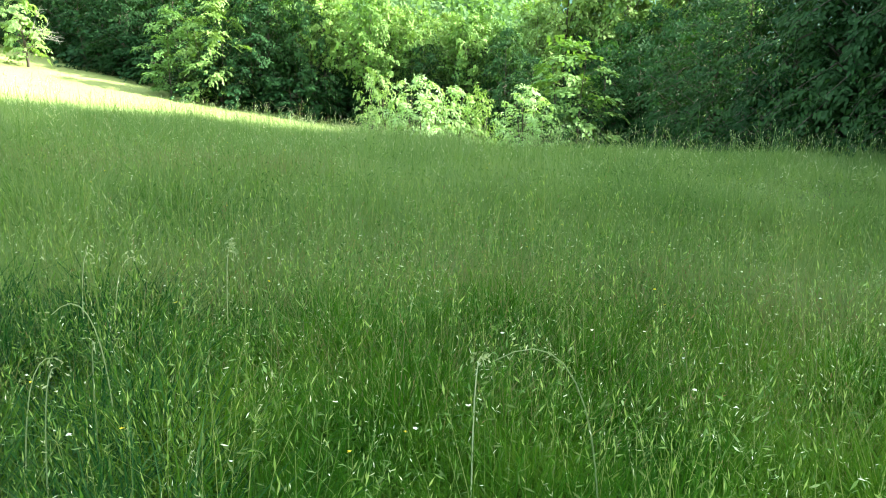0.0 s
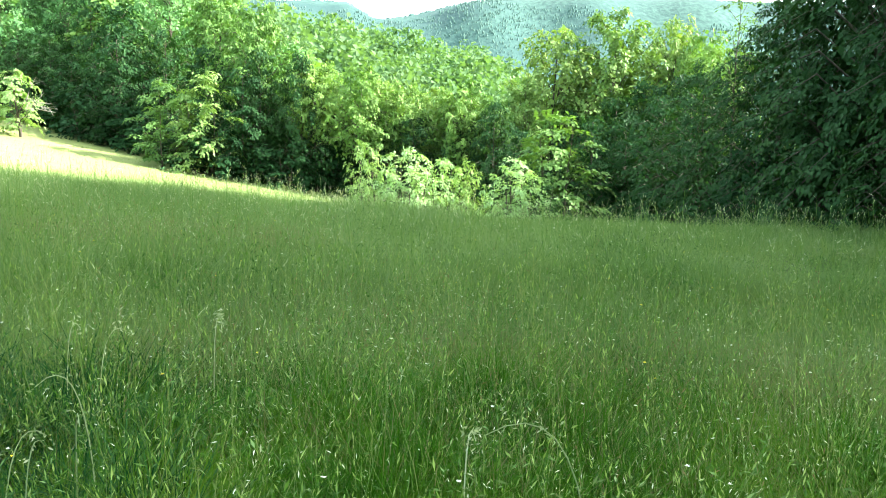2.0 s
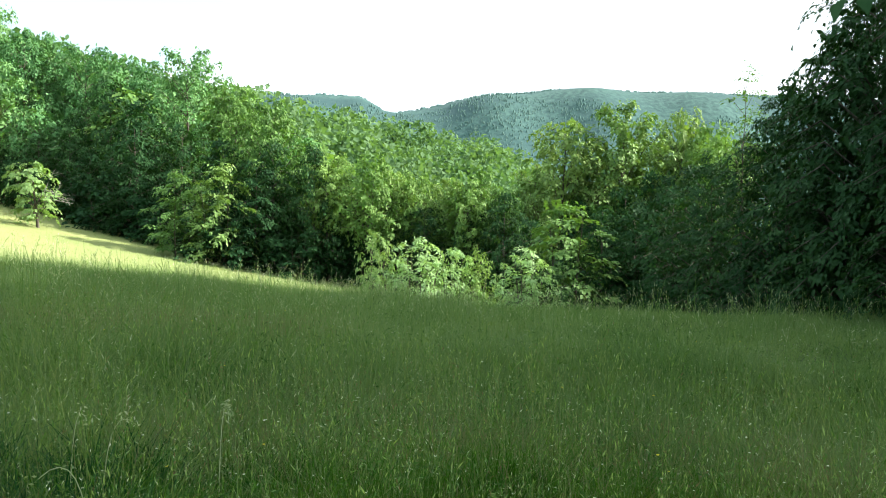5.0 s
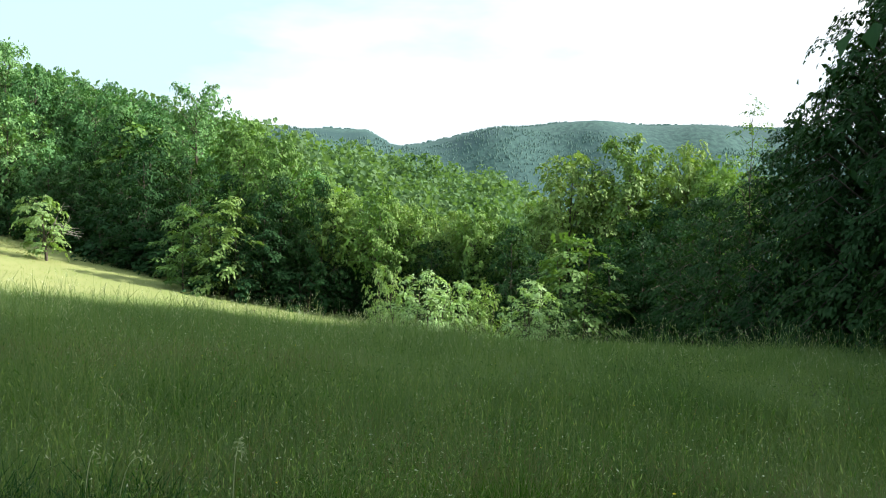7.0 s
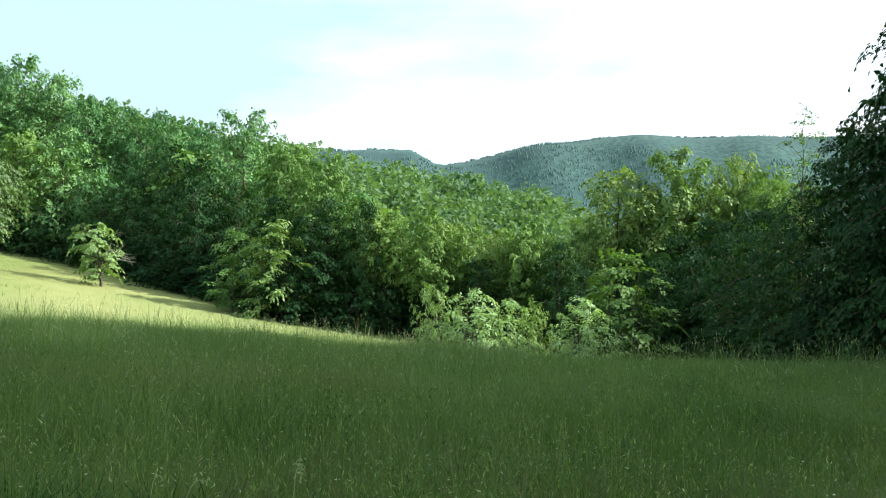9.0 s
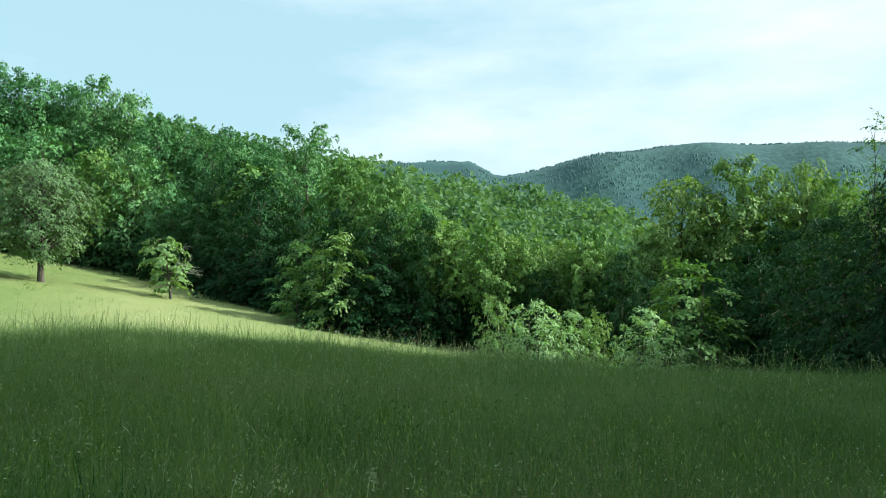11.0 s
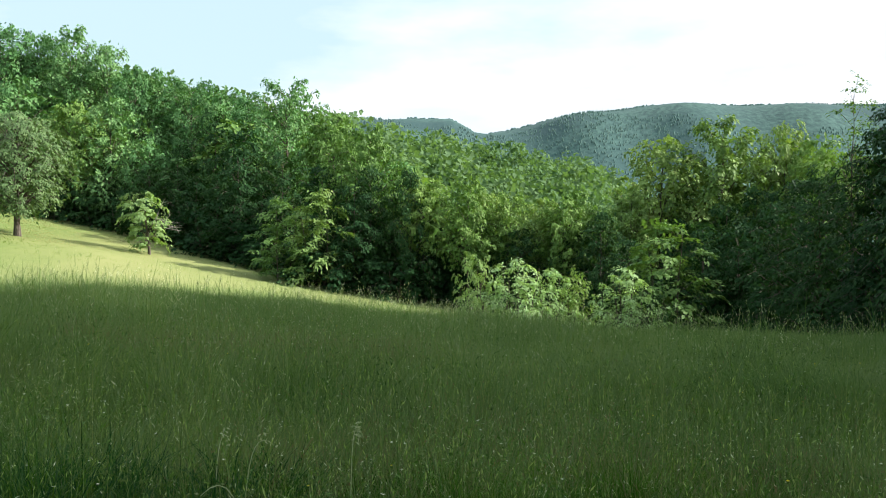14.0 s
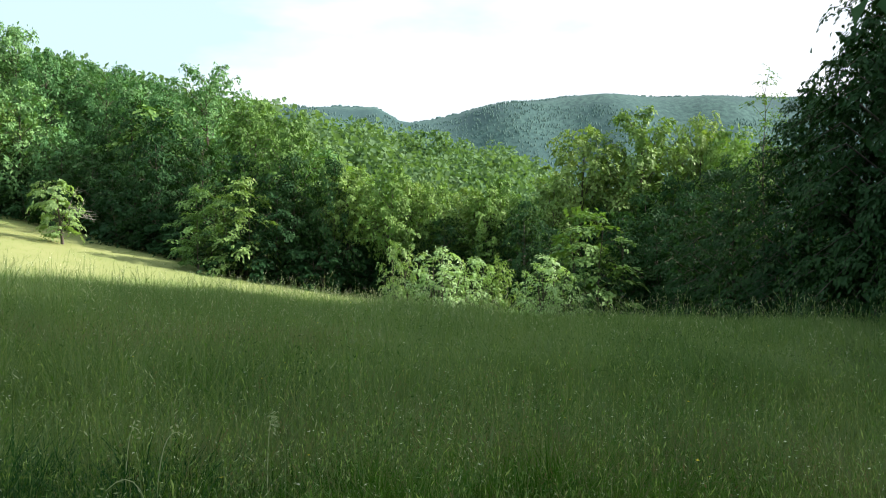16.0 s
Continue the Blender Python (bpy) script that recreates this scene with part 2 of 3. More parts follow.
def tube(pts, radii, sides=6):
    """Tapered tube along points."""
    pts, out = np.asarray(pts, float), []
    d = np.gradient(pts, axis=0)
    d /= np.linalg.norm(d, axis=1)[:, None] + 1e-9
    a = np.cross(d, np.where(np.abs(d[:, 2:3]) > 0.9, [[1.0, 0, 0]], [[0, 0, 1.0]]))
    a /= np.linalg.norm(a, axis=1)[:, None] + 1e-9
    b = np.cross(d, a)
    ang = np.linspace(0, 2 * np.pi, sides, endpoint=False)
    ring = np.cos(ang)[None, :, None] * a[:, None] + np.sin(ang)[None, :, None] * b[:, None]
    v = (pts[:, None] + ring * np.asarray(radii)[:, None, None]).reshape(-1, 3)
    t = []
    for k in range(len(pts) - 1):
        for s in range(sides):
            p, q = k * sides + s, k * sides + (s + 1) % sides
            t += [(p, q, q + sides), (p, q + sides, p + sides)]
    return v, np.array(t)


def leaf_soup(base, tip_dir, normal, length, width):
    """Pointed, slightly folded leaves, two triangles each, from arrays."""
    n = len(base)
    side = np.cross(tip_dir, normal)
    side /= np.linalg.norm(side, axis=1)[:, None] + 1e-9
    mid = base + tip_dir * (length * 0.45)[:, None]
    fold = normal * (width * 0.22)[:, None]
    v = np.stack([base, mid + side * (width / 2)[:, None] + fold, base + tip_dir * length[:, None], mid - side * (width / 2)[:, None] + fold], 1).reshape(-1, 3)
    k = np.arange(n)[:, None] * 4
    t = np.concatenate([k + [[0, 1, 2]], k + [[0, 2, 3]]])
    return v, t


def unit(v):
    return v / (np.linalg.norm(v, axis=1)[:, None] + 1e-9)


def make_tree(name, seed, height, radius, low, leaves, leaf, mat, label, category="tree", group="", trunk_r=None, boughs=46, fans=5, droop=0.2, curl=0.3, thick=0.10, rise=0.45, stems=1, lean=0.0, shape=(0.35, 0.55), uneven=0.16, narrow=0.68, dense=1.0, inner=0.14, start=0.4, steep=0.4):
    """A broadleaved tree or bush at the origin: trunk, arching branches set round it, and a crown of leafy fans along each branch."""
    q = np.random.default_rng(seed)
    ob = new(name)
    trunk_r = trunk_r or height * 0.012
    base_z, tall = max(low, 0.03) * height, height * (1 - max(low, 0.03))
    # how wide the crown is at each height
    hs = np.linspace(0, 1, 80)
    wide = (hs + 0.02 + max(0.0, -low)) ** shape[0] * (1 - hs) ** shape[1]
    wide = wide / wide.max()
    cum = np.cumsum(wide + 0.12)
    hk = np.interp((np.arange(boughs) + 0.5) / boughs, cum / cum[-1], hs) + q.normal(0, 0.015, boughs)
    hk = np.clip(hk, 0.0, 0.985)
    ang = np.arange(boughs) * 2.39996 + q.normal(0, 0.25, boughs) + seed
    lump = 1 + uneven * (np.sin(2 * ang + 5 * hk + seed) + 0.8 * np.sin(3 * ang - 9 * hk + 2 * seed)) * 0.7 + q.uniform(-0.9, 0.5, boughs) * uneven
    reach = np.interp(hk, hs, wide) * radius * np.clip(lump, 0.6, 1.15)
    out = np.stack([np.cos(ang), np.sin(ang), np.zeros(boughs)], 1)
    tip = out * reach[:, None]
    tip[:, 2] = base_z + hk * tall * (1 + 0.02 * np.sin(seed + 3 * ang)) + 0.08
    tip[:, 0] += lean * tip[:, 2]
    # trunks
    trunk, axes = Soup(), []
    k = np.linspace(0, 1, 9)
    for s in range(stems):
        a = q.uniform(0, 6.28)
        foot = np.array([np.cos(a), np.sin(a), 0]) * (0.0 if stems == 1 else q.uniform(0.1, 0.3) * radius)
        sway = q.normal(0, 0.010 * height, (9, 3)).cumsum(0) * 0.4
        line = foot + np.stack([lean * height * k + foot[0] * k * 1.2, foot[1] * k * 1.2, k * height * 0.9], 1) + sway * [1, 1, 0]
        line[0] = [foot[0], foot[1], -0.35]
        trunk.add(*tube(line, trunk_r * (1.25 - 1.17 * k) * np.where(k == 0, 1.35, 1), 8))
        axes.append(line)
    # branches: up and out from the trunk, bending over at the end
    which = np.arange(boughs) % stems
    zs = np.clip(tip[:, 2] - rise * reach, 0.06 * height, 0.88 * height)
    root = np.stack([[np.interp(z, axes[w][:, 2], axes[w][:, i]) for i in range(3)] for z, w in zip(zs, which)])
    knee = root * 0.45 + tip * 0.55 + np.stack([np.zeros(boughs), np.zeros(boughs), (0.10 + 0.3 * droop) * reach], 1) + q.normal(0, 0.04, (boughs, 3)) * reach[:, None]
    for i in range(boughs):
        thin = trunk_r * (1.1 - 0.8 * zs[i] / height)
        trunk.add(*tube([root[i], knee[i], tip[i]], np.array([0.40, 0.24, 0.06]) * thin, 4))
    solid("trunk", *trunk.done(), M_BARK, ob, True)
    # fans of leaves along the outer part of every branch
    m = boughs * fans
    ri, kn, ti, ou = (np.repeat(v, fans, 0) for v in (root, knee, tip, out))
    u = np.tile(start + (1 - start) * (np.arange(fans) + 0.8) / fans, boughs) + q.uniform(-0.08, 0.08, m)
    u = np.clip(u, 0.2, 1.02)[:, None]
    c = ri * (1 - u) ** 2 + 2 * (kn * 1.5 - ri * 0.25 - ti * 0.25) * u * (1 - u) + ti * u**2
    area = 4 * np.pi * radius * 0.62 * max(tall * 0.5, radius * 0.6)
    size = dense * 1.5 * np.sqrt(area / (m * np.pi)) * q.uniform(0.55, 1.25, m)
    across = np.stack([-ou[:, 1], ou[:, 0], np.zeros(m)], 1)
    c = c + across * (q.choice([-1, 1], m) * q.uniform(0.1, 0.9, m) * size)[:, None] + q.normal(0, 0.18, (m, 3)) * size[:, None]
    up = np.array([0, 0, 1.0])
    fn = unit(up + ou * steep + q.normal(0, 0.22, (m, 3)))
    yaw = q.normal(0, 0.6, m)[:, None]
    fa = ou * np.cos(yaw) + across * np.sin(yaw)
    fa = unit(fa - fn * (fa * fn).sum(1)[:, None])
    fs = np.cross(fn, fa)
    per = max(4, int(leaves * (1 - inner)) // m)
    n = m * per
    rep = lambda v: np.repeat(v, per, 0)
    th = q.uniform(0, 2 * np.pi, n)
    rho = np.sqrt(q.uniform(0, 1, n)) * (0.78 + 0.30 * np.sin(3 * th + rep(q.uniform(0, 6.28, m))))
    p1, p2 = rho * np.cos(th) * 1.2, rho * np.sin(th) * 0.9
    p3 = -curl * rho**2 + q.normal(0, thick, n)
    base = rep(c) + rep(size)[:, None] * (rep(fa) * p1[:, None] + rep(fs) * p2[:, None] + rep(fn) * p3[:, None])
    base[:, 2] -= droop * rep(size) * np.clip(p1, 0, 2) ** 2
    radial = rep(fa) * p1[:, None] + rep(fs) * p2[:, None]
    nor = unit(rep(fn) + radial * curl * 1.7 + rep(ou) * (droop * 0.5) + q.normal(0, 0.2, (n, 3)))
    way = unit(rep(fa) * 0.5 + radial * 0.9 + q.normal(0, 0.35, (n, 3)) - up * droop)
    # some leaves deeper in the crown
    g = int(leaves * inner)
    pick = q.integers(0, boughs, g)
    f = q.uniform(0.25, 0.8, g)[:, None]
    deep = root[pick] * (1 - f) + tip[pick] * f + q.normal(0, 0.07, (g, 3)) * radius
    base, nor = np.concatenate([base, deep]), np.concatenate([nor, unit(q.normal(size=(g, 3)) * 0.5 + up * 0.6 + out[pick] * 0.6)])
    way = np.concatenate([way, unit(q.normal(size=(g, 3)))])
    way = unit(way - nor * (way * nor).sum(1)[:, None] * 0.9)
    base[:, 2] = np.maximum(base[:, 2], 0.05)
    ln = q.uniform(0.6, 1.35, n + g) * np.where(np.arange(n + g) < n, leaf, min(leaf * 1.6, 0.09 * radius))
    solid("crown", *leaf_soup(base, way, nor, ln, ln * narrow * q.uniform(0.8, 1.25, n + g)), mat, ob)
    return tagged(ob, label, category, group)


def place(ob, az, dist, scale=1.0, turn=0.0, sink=0.05, wide=1.0):
    """Where a thing stands: bearing from the meadow's middle, distance, size."""
    x, y = dist * math.sin(radians(az)), dist * math.cos(radians(az))
    return Matrix.Translation((x, y, float(ground_z(x, y)) - sink)) @ Matrix.Rotation(turn, 4, "Z") @ Matrix.Diagonal((scale * wide, scale * wide, scale, 1))


def tall_here(x, y):
    """1 on the uncut meadow, 0 on the mown slope."""
    edge = 23.5 + 0.35 * np.sin(x * 0.8) - 0.16 * (x + 8) * (x < -8) + np.where(x > -9, (x + 9) * 4.0, 0)
    return (y < np.minimum(edge, 40 - 0.35 * np.abs(x))).astype(float)


# ground sheet to the horizon
rr = np.geomspace(0.15, 4800, 170)
aa = np.radians(np.concatenate([np.arange(-60, 60, 0.8), np.arange(60, 300, 4.0)]))
gx, gy = rr[:, None] * np.sin(aa)[None], rr[:, None] * np.cos(aa)[None]
gv = np.stack([gx, gy, ground_z(gx, gy)], -1).reshape(-1, 3)
na, nr = len(aa), len(rr)
ii, jj = np.meshgrid(np.arange(nr - 1), np.arange(na), indexing="ij")
p0, p1 = ii * na + jj, ii * na + (jj + 1) % na
j0 = np.arange(na)
gt = np.concatenate([np.stack([p0, p1 + na, p1], -1).reshape(-1, 3), np.stack([p0, p0 + na, p1 + na], -1).reshape(-1, 3), np.stack([np.full(na, na * nr), j0, (j0 + 1) % na], -1)])
gv = np.concatenate([gv, [[0, 0, float(ground_z(0, 0))]]])
ground = solid("ground", gv, gt[:, ::-1], M_GROUND, None, True)
tagged(ground, "rolling meadow ground of turf and soil running to wooded hills", "ground", kind="structure")
ground.data.materials.append(M_CUT)
mid = gv[gt].mean(1)
cut = (tall_here(mid[:, 0], mid[:, 1]) < 0.5) & (mid[:, 1] > 15) & (mid[:, 0] < 4) & (np.hypot(mid[:, 0], mid[:, 1]) < 76)
ground.data.materials.append(M_HILL_HAZE)
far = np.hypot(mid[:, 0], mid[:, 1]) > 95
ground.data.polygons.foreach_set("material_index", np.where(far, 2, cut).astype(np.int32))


# trees: one of each make, then copies
def forest(makes, spots, group=""):
    """makes: tree functions by key. spots: (key, bearing, distance, height, widening)."""
    first = {}
    for key, az, dist, h, wide in spots:
        turn = rng.uniform(0, 6.28)
        name, seed, h0, rest = makes[key]
        if key not in first:
            first[key] = make_tree(name, seed, h0, **rest)
            if group:
                first[key]["group"] = group
            first[key].matrix_basis = place(first[key], az, dist, h / h0, turn, wide=wide)
        else:
            c = first[key].copy()
            scene.collection.objects.link(c)
            for part in first[key].children:
                d = part.copy()
                scene.collection.objects.link(d)
                d.parent = c
            c.matrix_basis = place(c, az, dist, h / h0, turn, wide=wide)


OAK = dict(radius=3.9, low=0.10, leaves=17000, leaf=0.185, mat=M_OAK, boughs=84, fans=4, curl=0.8, thick=0.10, droop=0.12, shape=(0.35, 0.34), dense=0.84, uneven=0.2, inner=0.24, rise=0.55, label="tall oak with dense dark green summer foliage at the wood's edge")
OAK2 = dict(OAK, radius=3.7, low=0.07, boughs=92, fans=3, curl=0.65, shape=(0.3, 0.4))
HORN = dict(radius=3.4, low=0.42, leaves=9500, leaf=0.20, mat=M_HAZEL, boughs=64, fans=5, curl=0.35, thick=0.08, droop=0.3, shape=(0.3, 0.5), dense=0.76, uneven=0.2, narrow=0.6, inner=0.26, label="young hornbeam with layered fresh yellow-green sprays in the hedge")
HORN2 = dict(HORN, radius=3.8, boughs=54, shape=(0.25, 0.6), droop=0.35, fans=6)
DARK = dict(radius=3.6, low=-0.06, leaves=5200, leaf=0.225, mat=M_SHADE, boughs=46, fans=5, curl=0.3, droop=0.5, rise=0.2, shape=(0.2, 0.6), dense=0.95, label="hornbeam with drooping branches beside the meadow, leaves toned dark for shade")
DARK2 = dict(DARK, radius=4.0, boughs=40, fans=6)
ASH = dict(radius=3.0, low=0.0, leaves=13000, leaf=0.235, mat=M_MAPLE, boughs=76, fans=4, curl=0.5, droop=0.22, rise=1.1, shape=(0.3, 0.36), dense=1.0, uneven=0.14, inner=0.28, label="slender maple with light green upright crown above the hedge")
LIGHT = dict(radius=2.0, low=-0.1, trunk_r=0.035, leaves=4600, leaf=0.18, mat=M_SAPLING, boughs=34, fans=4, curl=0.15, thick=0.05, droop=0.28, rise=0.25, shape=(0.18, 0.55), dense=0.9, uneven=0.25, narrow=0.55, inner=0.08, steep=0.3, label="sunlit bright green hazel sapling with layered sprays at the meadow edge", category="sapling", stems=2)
FAROAK = dict(radius=4.2, low=0.06, leaves=2600, leaf=0.5, mat=M_OAK, boughs=44, fans=3, curl=0.7, shape=(0.35, 0.42), label="added oak with dense green crown, standing beyond the seen trees")
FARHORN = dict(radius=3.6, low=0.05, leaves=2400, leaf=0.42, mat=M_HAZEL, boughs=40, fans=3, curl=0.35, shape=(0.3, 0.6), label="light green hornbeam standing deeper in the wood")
NEAR = dict(DARK, mat=M_WOODSIDE_SHADE, leaves=15000, leaf=0.15, boughs=84, fans=7, dense=0.95, inner=0.2, droop=0.6, curl=0.25, thick=0.07, narrow=0.6, uneven=0.12)
MAKES = {
    "oak": ("oak_tree", 6, 13.0, OAK), "oak2": ("oak_tree", 12, 13.0, OAK2),
    "horn": ("hornbeam_tree", 21, 9.0, HORN), "horn2": ("hornbeam_tree", 34, 9.0, HORN2),
    "dark": ("hornbeam_tree", 44, 9.0, DARK), "dark2": ("hornbeam_tree", 58, 9.0, DARK2),
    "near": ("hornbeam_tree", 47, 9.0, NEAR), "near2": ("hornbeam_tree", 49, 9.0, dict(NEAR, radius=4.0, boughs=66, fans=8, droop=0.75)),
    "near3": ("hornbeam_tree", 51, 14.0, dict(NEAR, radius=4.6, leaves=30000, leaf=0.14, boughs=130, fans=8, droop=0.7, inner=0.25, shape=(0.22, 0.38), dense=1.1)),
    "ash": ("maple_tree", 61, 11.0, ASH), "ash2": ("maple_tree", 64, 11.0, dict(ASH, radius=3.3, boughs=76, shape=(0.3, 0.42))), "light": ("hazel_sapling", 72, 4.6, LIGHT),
    "faroak": ("oak_tree", 81, 13.0, FAROAK), "farhorn": ("hornbeam_tree", 83, 9.0, FARHORN), "unseen_dark": ("hornbeam_tree", 85, 9.0, dict(FARHORN, mat=M_SHADE, leaves=4200, leaf=0.32, droop=0.5, label="unseen dark hornbeam added beside the meadow to shade it")),
    "green": ("hornbeam_tree", 88, 6.0, dict(HORN, radius=2.7, low=0.08, leaves=6000, leaf=0.18, mat=M_OAK, label="shaded deep green hornbeam bush in the hedge")),
}

SPOTS = []
# big oak and the wood on the rising ground
SPOTS += [
    ("oak", -16.6, 58, 12.4, 0.79), ("oak2", -18.9, 63, 11.2, 0.77), ("oak2", -20.6, 66, 11.7, 0.77), ("oak", -22.6, 68, 12.1, 0.77), ("oak2", -24.3, 70, 12.4, 0.72), ("oak", -26.0, 69, 12.1, 0.77),
    ("oak2", -27.7, 73, 13.9, 0.77), ("oak", -29.6, 74, 14.8, 0.77), ("oak2", -31.6, 76, 13.9, 0.77), ("oak", -33.6, 75, 14.2, 0.83), ("oak2", -35.8, 76, 14.4, 0.83), ("oak", -38.4, 75, 14, 0.88),
    ("oak2", -41.5, 74, 14.8, 0.99), ("oak", -45, 73, 14.8, 1), ("oak2", -49, 70, 14.8, 1), ("green", -27.4, 61, 8.6, 0.75),
]
# big oak and the wood on the rising ground, further trees
# The dark hornbeams here stand for the wood's shaded recesses.
SPOTS += [
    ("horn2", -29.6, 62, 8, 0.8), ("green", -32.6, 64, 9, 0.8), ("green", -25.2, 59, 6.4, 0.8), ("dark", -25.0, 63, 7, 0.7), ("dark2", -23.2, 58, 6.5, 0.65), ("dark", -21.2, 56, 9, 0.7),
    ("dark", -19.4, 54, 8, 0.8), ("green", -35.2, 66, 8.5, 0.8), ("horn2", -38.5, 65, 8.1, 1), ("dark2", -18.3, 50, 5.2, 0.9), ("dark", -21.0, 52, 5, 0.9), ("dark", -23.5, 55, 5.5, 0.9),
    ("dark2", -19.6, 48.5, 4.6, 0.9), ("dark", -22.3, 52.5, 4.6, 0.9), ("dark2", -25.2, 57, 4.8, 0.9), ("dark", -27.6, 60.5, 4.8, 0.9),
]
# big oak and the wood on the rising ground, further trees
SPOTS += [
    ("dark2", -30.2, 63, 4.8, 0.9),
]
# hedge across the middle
# Dark trees from here on are dark-leaved fill for the hedge's shaded base.
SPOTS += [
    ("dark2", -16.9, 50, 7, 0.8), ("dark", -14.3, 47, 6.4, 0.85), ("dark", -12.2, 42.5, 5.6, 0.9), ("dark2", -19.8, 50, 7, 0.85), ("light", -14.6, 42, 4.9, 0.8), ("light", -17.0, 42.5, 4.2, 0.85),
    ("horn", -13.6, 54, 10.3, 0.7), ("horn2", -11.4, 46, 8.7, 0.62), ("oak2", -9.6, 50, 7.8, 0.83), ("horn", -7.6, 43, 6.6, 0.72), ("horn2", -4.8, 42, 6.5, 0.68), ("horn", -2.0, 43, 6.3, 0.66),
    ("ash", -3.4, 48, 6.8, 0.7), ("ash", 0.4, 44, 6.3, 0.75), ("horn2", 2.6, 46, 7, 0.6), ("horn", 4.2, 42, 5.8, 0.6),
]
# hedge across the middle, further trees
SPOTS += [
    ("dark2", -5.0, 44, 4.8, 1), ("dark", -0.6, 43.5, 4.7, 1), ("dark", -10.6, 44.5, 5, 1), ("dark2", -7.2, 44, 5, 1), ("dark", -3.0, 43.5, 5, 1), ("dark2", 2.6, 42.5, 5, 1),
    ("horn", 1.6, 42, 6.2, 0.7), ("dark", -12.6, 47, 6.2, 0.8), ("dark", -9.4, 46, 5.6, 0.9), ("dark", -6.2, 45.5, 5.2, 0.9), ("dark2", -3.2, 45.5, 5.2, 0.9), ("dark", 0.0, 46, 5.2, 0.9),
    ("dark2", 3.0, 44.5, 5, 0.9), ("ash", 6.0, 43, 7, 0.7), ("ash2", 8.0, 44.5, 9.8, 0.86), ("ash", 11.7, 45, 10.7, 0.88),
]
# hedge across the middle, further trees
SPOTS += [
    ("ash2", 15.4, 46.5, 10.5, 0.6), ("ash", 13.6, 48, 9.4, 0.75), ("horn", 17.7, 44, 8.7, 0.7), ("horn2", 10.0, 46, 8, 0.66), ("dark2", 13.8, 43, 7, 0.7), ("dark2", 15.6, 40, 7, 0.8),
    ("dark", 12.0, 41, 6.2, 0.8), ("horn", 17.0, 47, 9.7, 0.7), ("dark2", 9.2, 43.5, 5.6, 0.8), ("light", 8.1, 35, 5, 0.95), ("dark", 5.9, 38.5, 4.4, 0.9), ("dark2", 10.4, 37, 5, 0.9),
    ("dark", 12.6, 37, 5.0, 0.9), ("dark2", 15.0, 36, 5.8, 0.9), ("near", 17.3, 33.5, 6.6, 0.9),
]
# dark wood along the meadow's side, the last six unseen and added for shade
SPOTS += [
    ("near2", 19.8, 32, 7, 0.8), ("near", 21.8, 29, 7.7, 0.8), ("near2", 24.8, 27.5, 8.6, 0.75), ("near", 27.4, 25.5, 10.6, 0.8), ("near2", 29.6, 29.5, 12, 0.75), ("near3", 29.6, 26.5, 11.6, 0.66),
    ("near3", 32.4, 22.5, 12.3, 0.7), ("near3", 37, 20, 14, 0.72), ("dark", 24.5, 25.5, 4.5, 0.8), ("dark2", 29, 22.5, 4.6, 0.8), ("unseen_dark", 42, 18.5, 15, 0.75), ("unseen_dark", 48, 17.5, 16, 0.7),
    ("unseen_dark", 57, 16.5, 18, 0.7), ("unseen_dark", 68, 16, 18, 0.7), ("unseen_dark", 81, 16, 18, 0.7), ("unseen_dark", 95, 16, 9.6, 0.7),
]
# further trees of the side wood, nearly all unseen, added to shade the meadow
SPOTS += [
    ("unseen_dark", 109, 17, 7.8, 1), ("unseen_dark", 122, 19, 7.8, 1), ("unseen_dark", 133, 22, 8.1, 1), ("near", 31.5, 31, 11, 0.8), ("faroak", 39, 33, 21, 0.7), ("faroak", 45, 33, 23, 0.7),
    ("faroak", 50, 33, 24, 0.7), ("unseen_dark", 62, 20.5, 19, 0.7), ("unseen_dark", 74.5, 20, 19, 0.7), ("unseen_dark", 87, 20, 18, 0.7), ("faroak", 70, 30, 26, 0.8), ("faroak", 83.5, 29, 26, 0.8),
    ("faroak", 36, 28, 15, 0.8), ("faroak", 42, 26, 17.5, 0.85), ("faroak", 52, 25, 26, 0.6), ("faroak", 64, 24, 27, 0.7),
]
# further unseen oaks of the side wood, added to shade the meadow
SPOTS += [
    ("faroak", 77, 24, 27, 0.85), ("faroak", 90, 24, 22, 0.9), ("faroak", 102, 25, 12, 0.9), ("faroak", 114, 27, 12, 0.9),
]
# one dark bush of the hedge, and dark-leaved fill for its shaded gaps
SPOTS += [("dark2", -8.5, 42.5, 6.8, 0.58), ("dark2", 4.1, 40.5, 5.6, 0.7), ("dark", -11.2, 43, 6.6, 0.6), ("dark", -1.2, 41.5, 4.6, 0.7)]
# rows behind the hedge
for k in range(28):
    az = -20 + 48 * ((k * 0.618) % 1)
    dist = 57 + 36 * (k / 28)
    SPOTS.append(("farhorn", az, dist, float(rng.uniform(7.0, 9.5)), 1.0))
for k in range(26):
    az = -50 + 34 * ((k * 0.618) % 1)
    SPOTS.append(("faroak", az, 82 + 32 * (k / 26), float(rng.uniform(11, 15)), 1.0))
forest(MAKES, SPOTS)


# fruit trees on the mown slope
pear = make_tree("pear_tree", 5, 5.9, 2.55, 0.2, 20000, 0.115, M_PEAR, "old pear tree with rounded drooping olive-green crown on the mown slope", trunk_r=0.13, boughs=100, fans=4, dense=1.1, droop=1.0, curl=0.5, rise=0.2, shape=(0.28, 0.38), uneven=0.1, narrow=0.5)
pear.matrix_basis = place(pear, -32.7, 46, 0.98, 0.4)
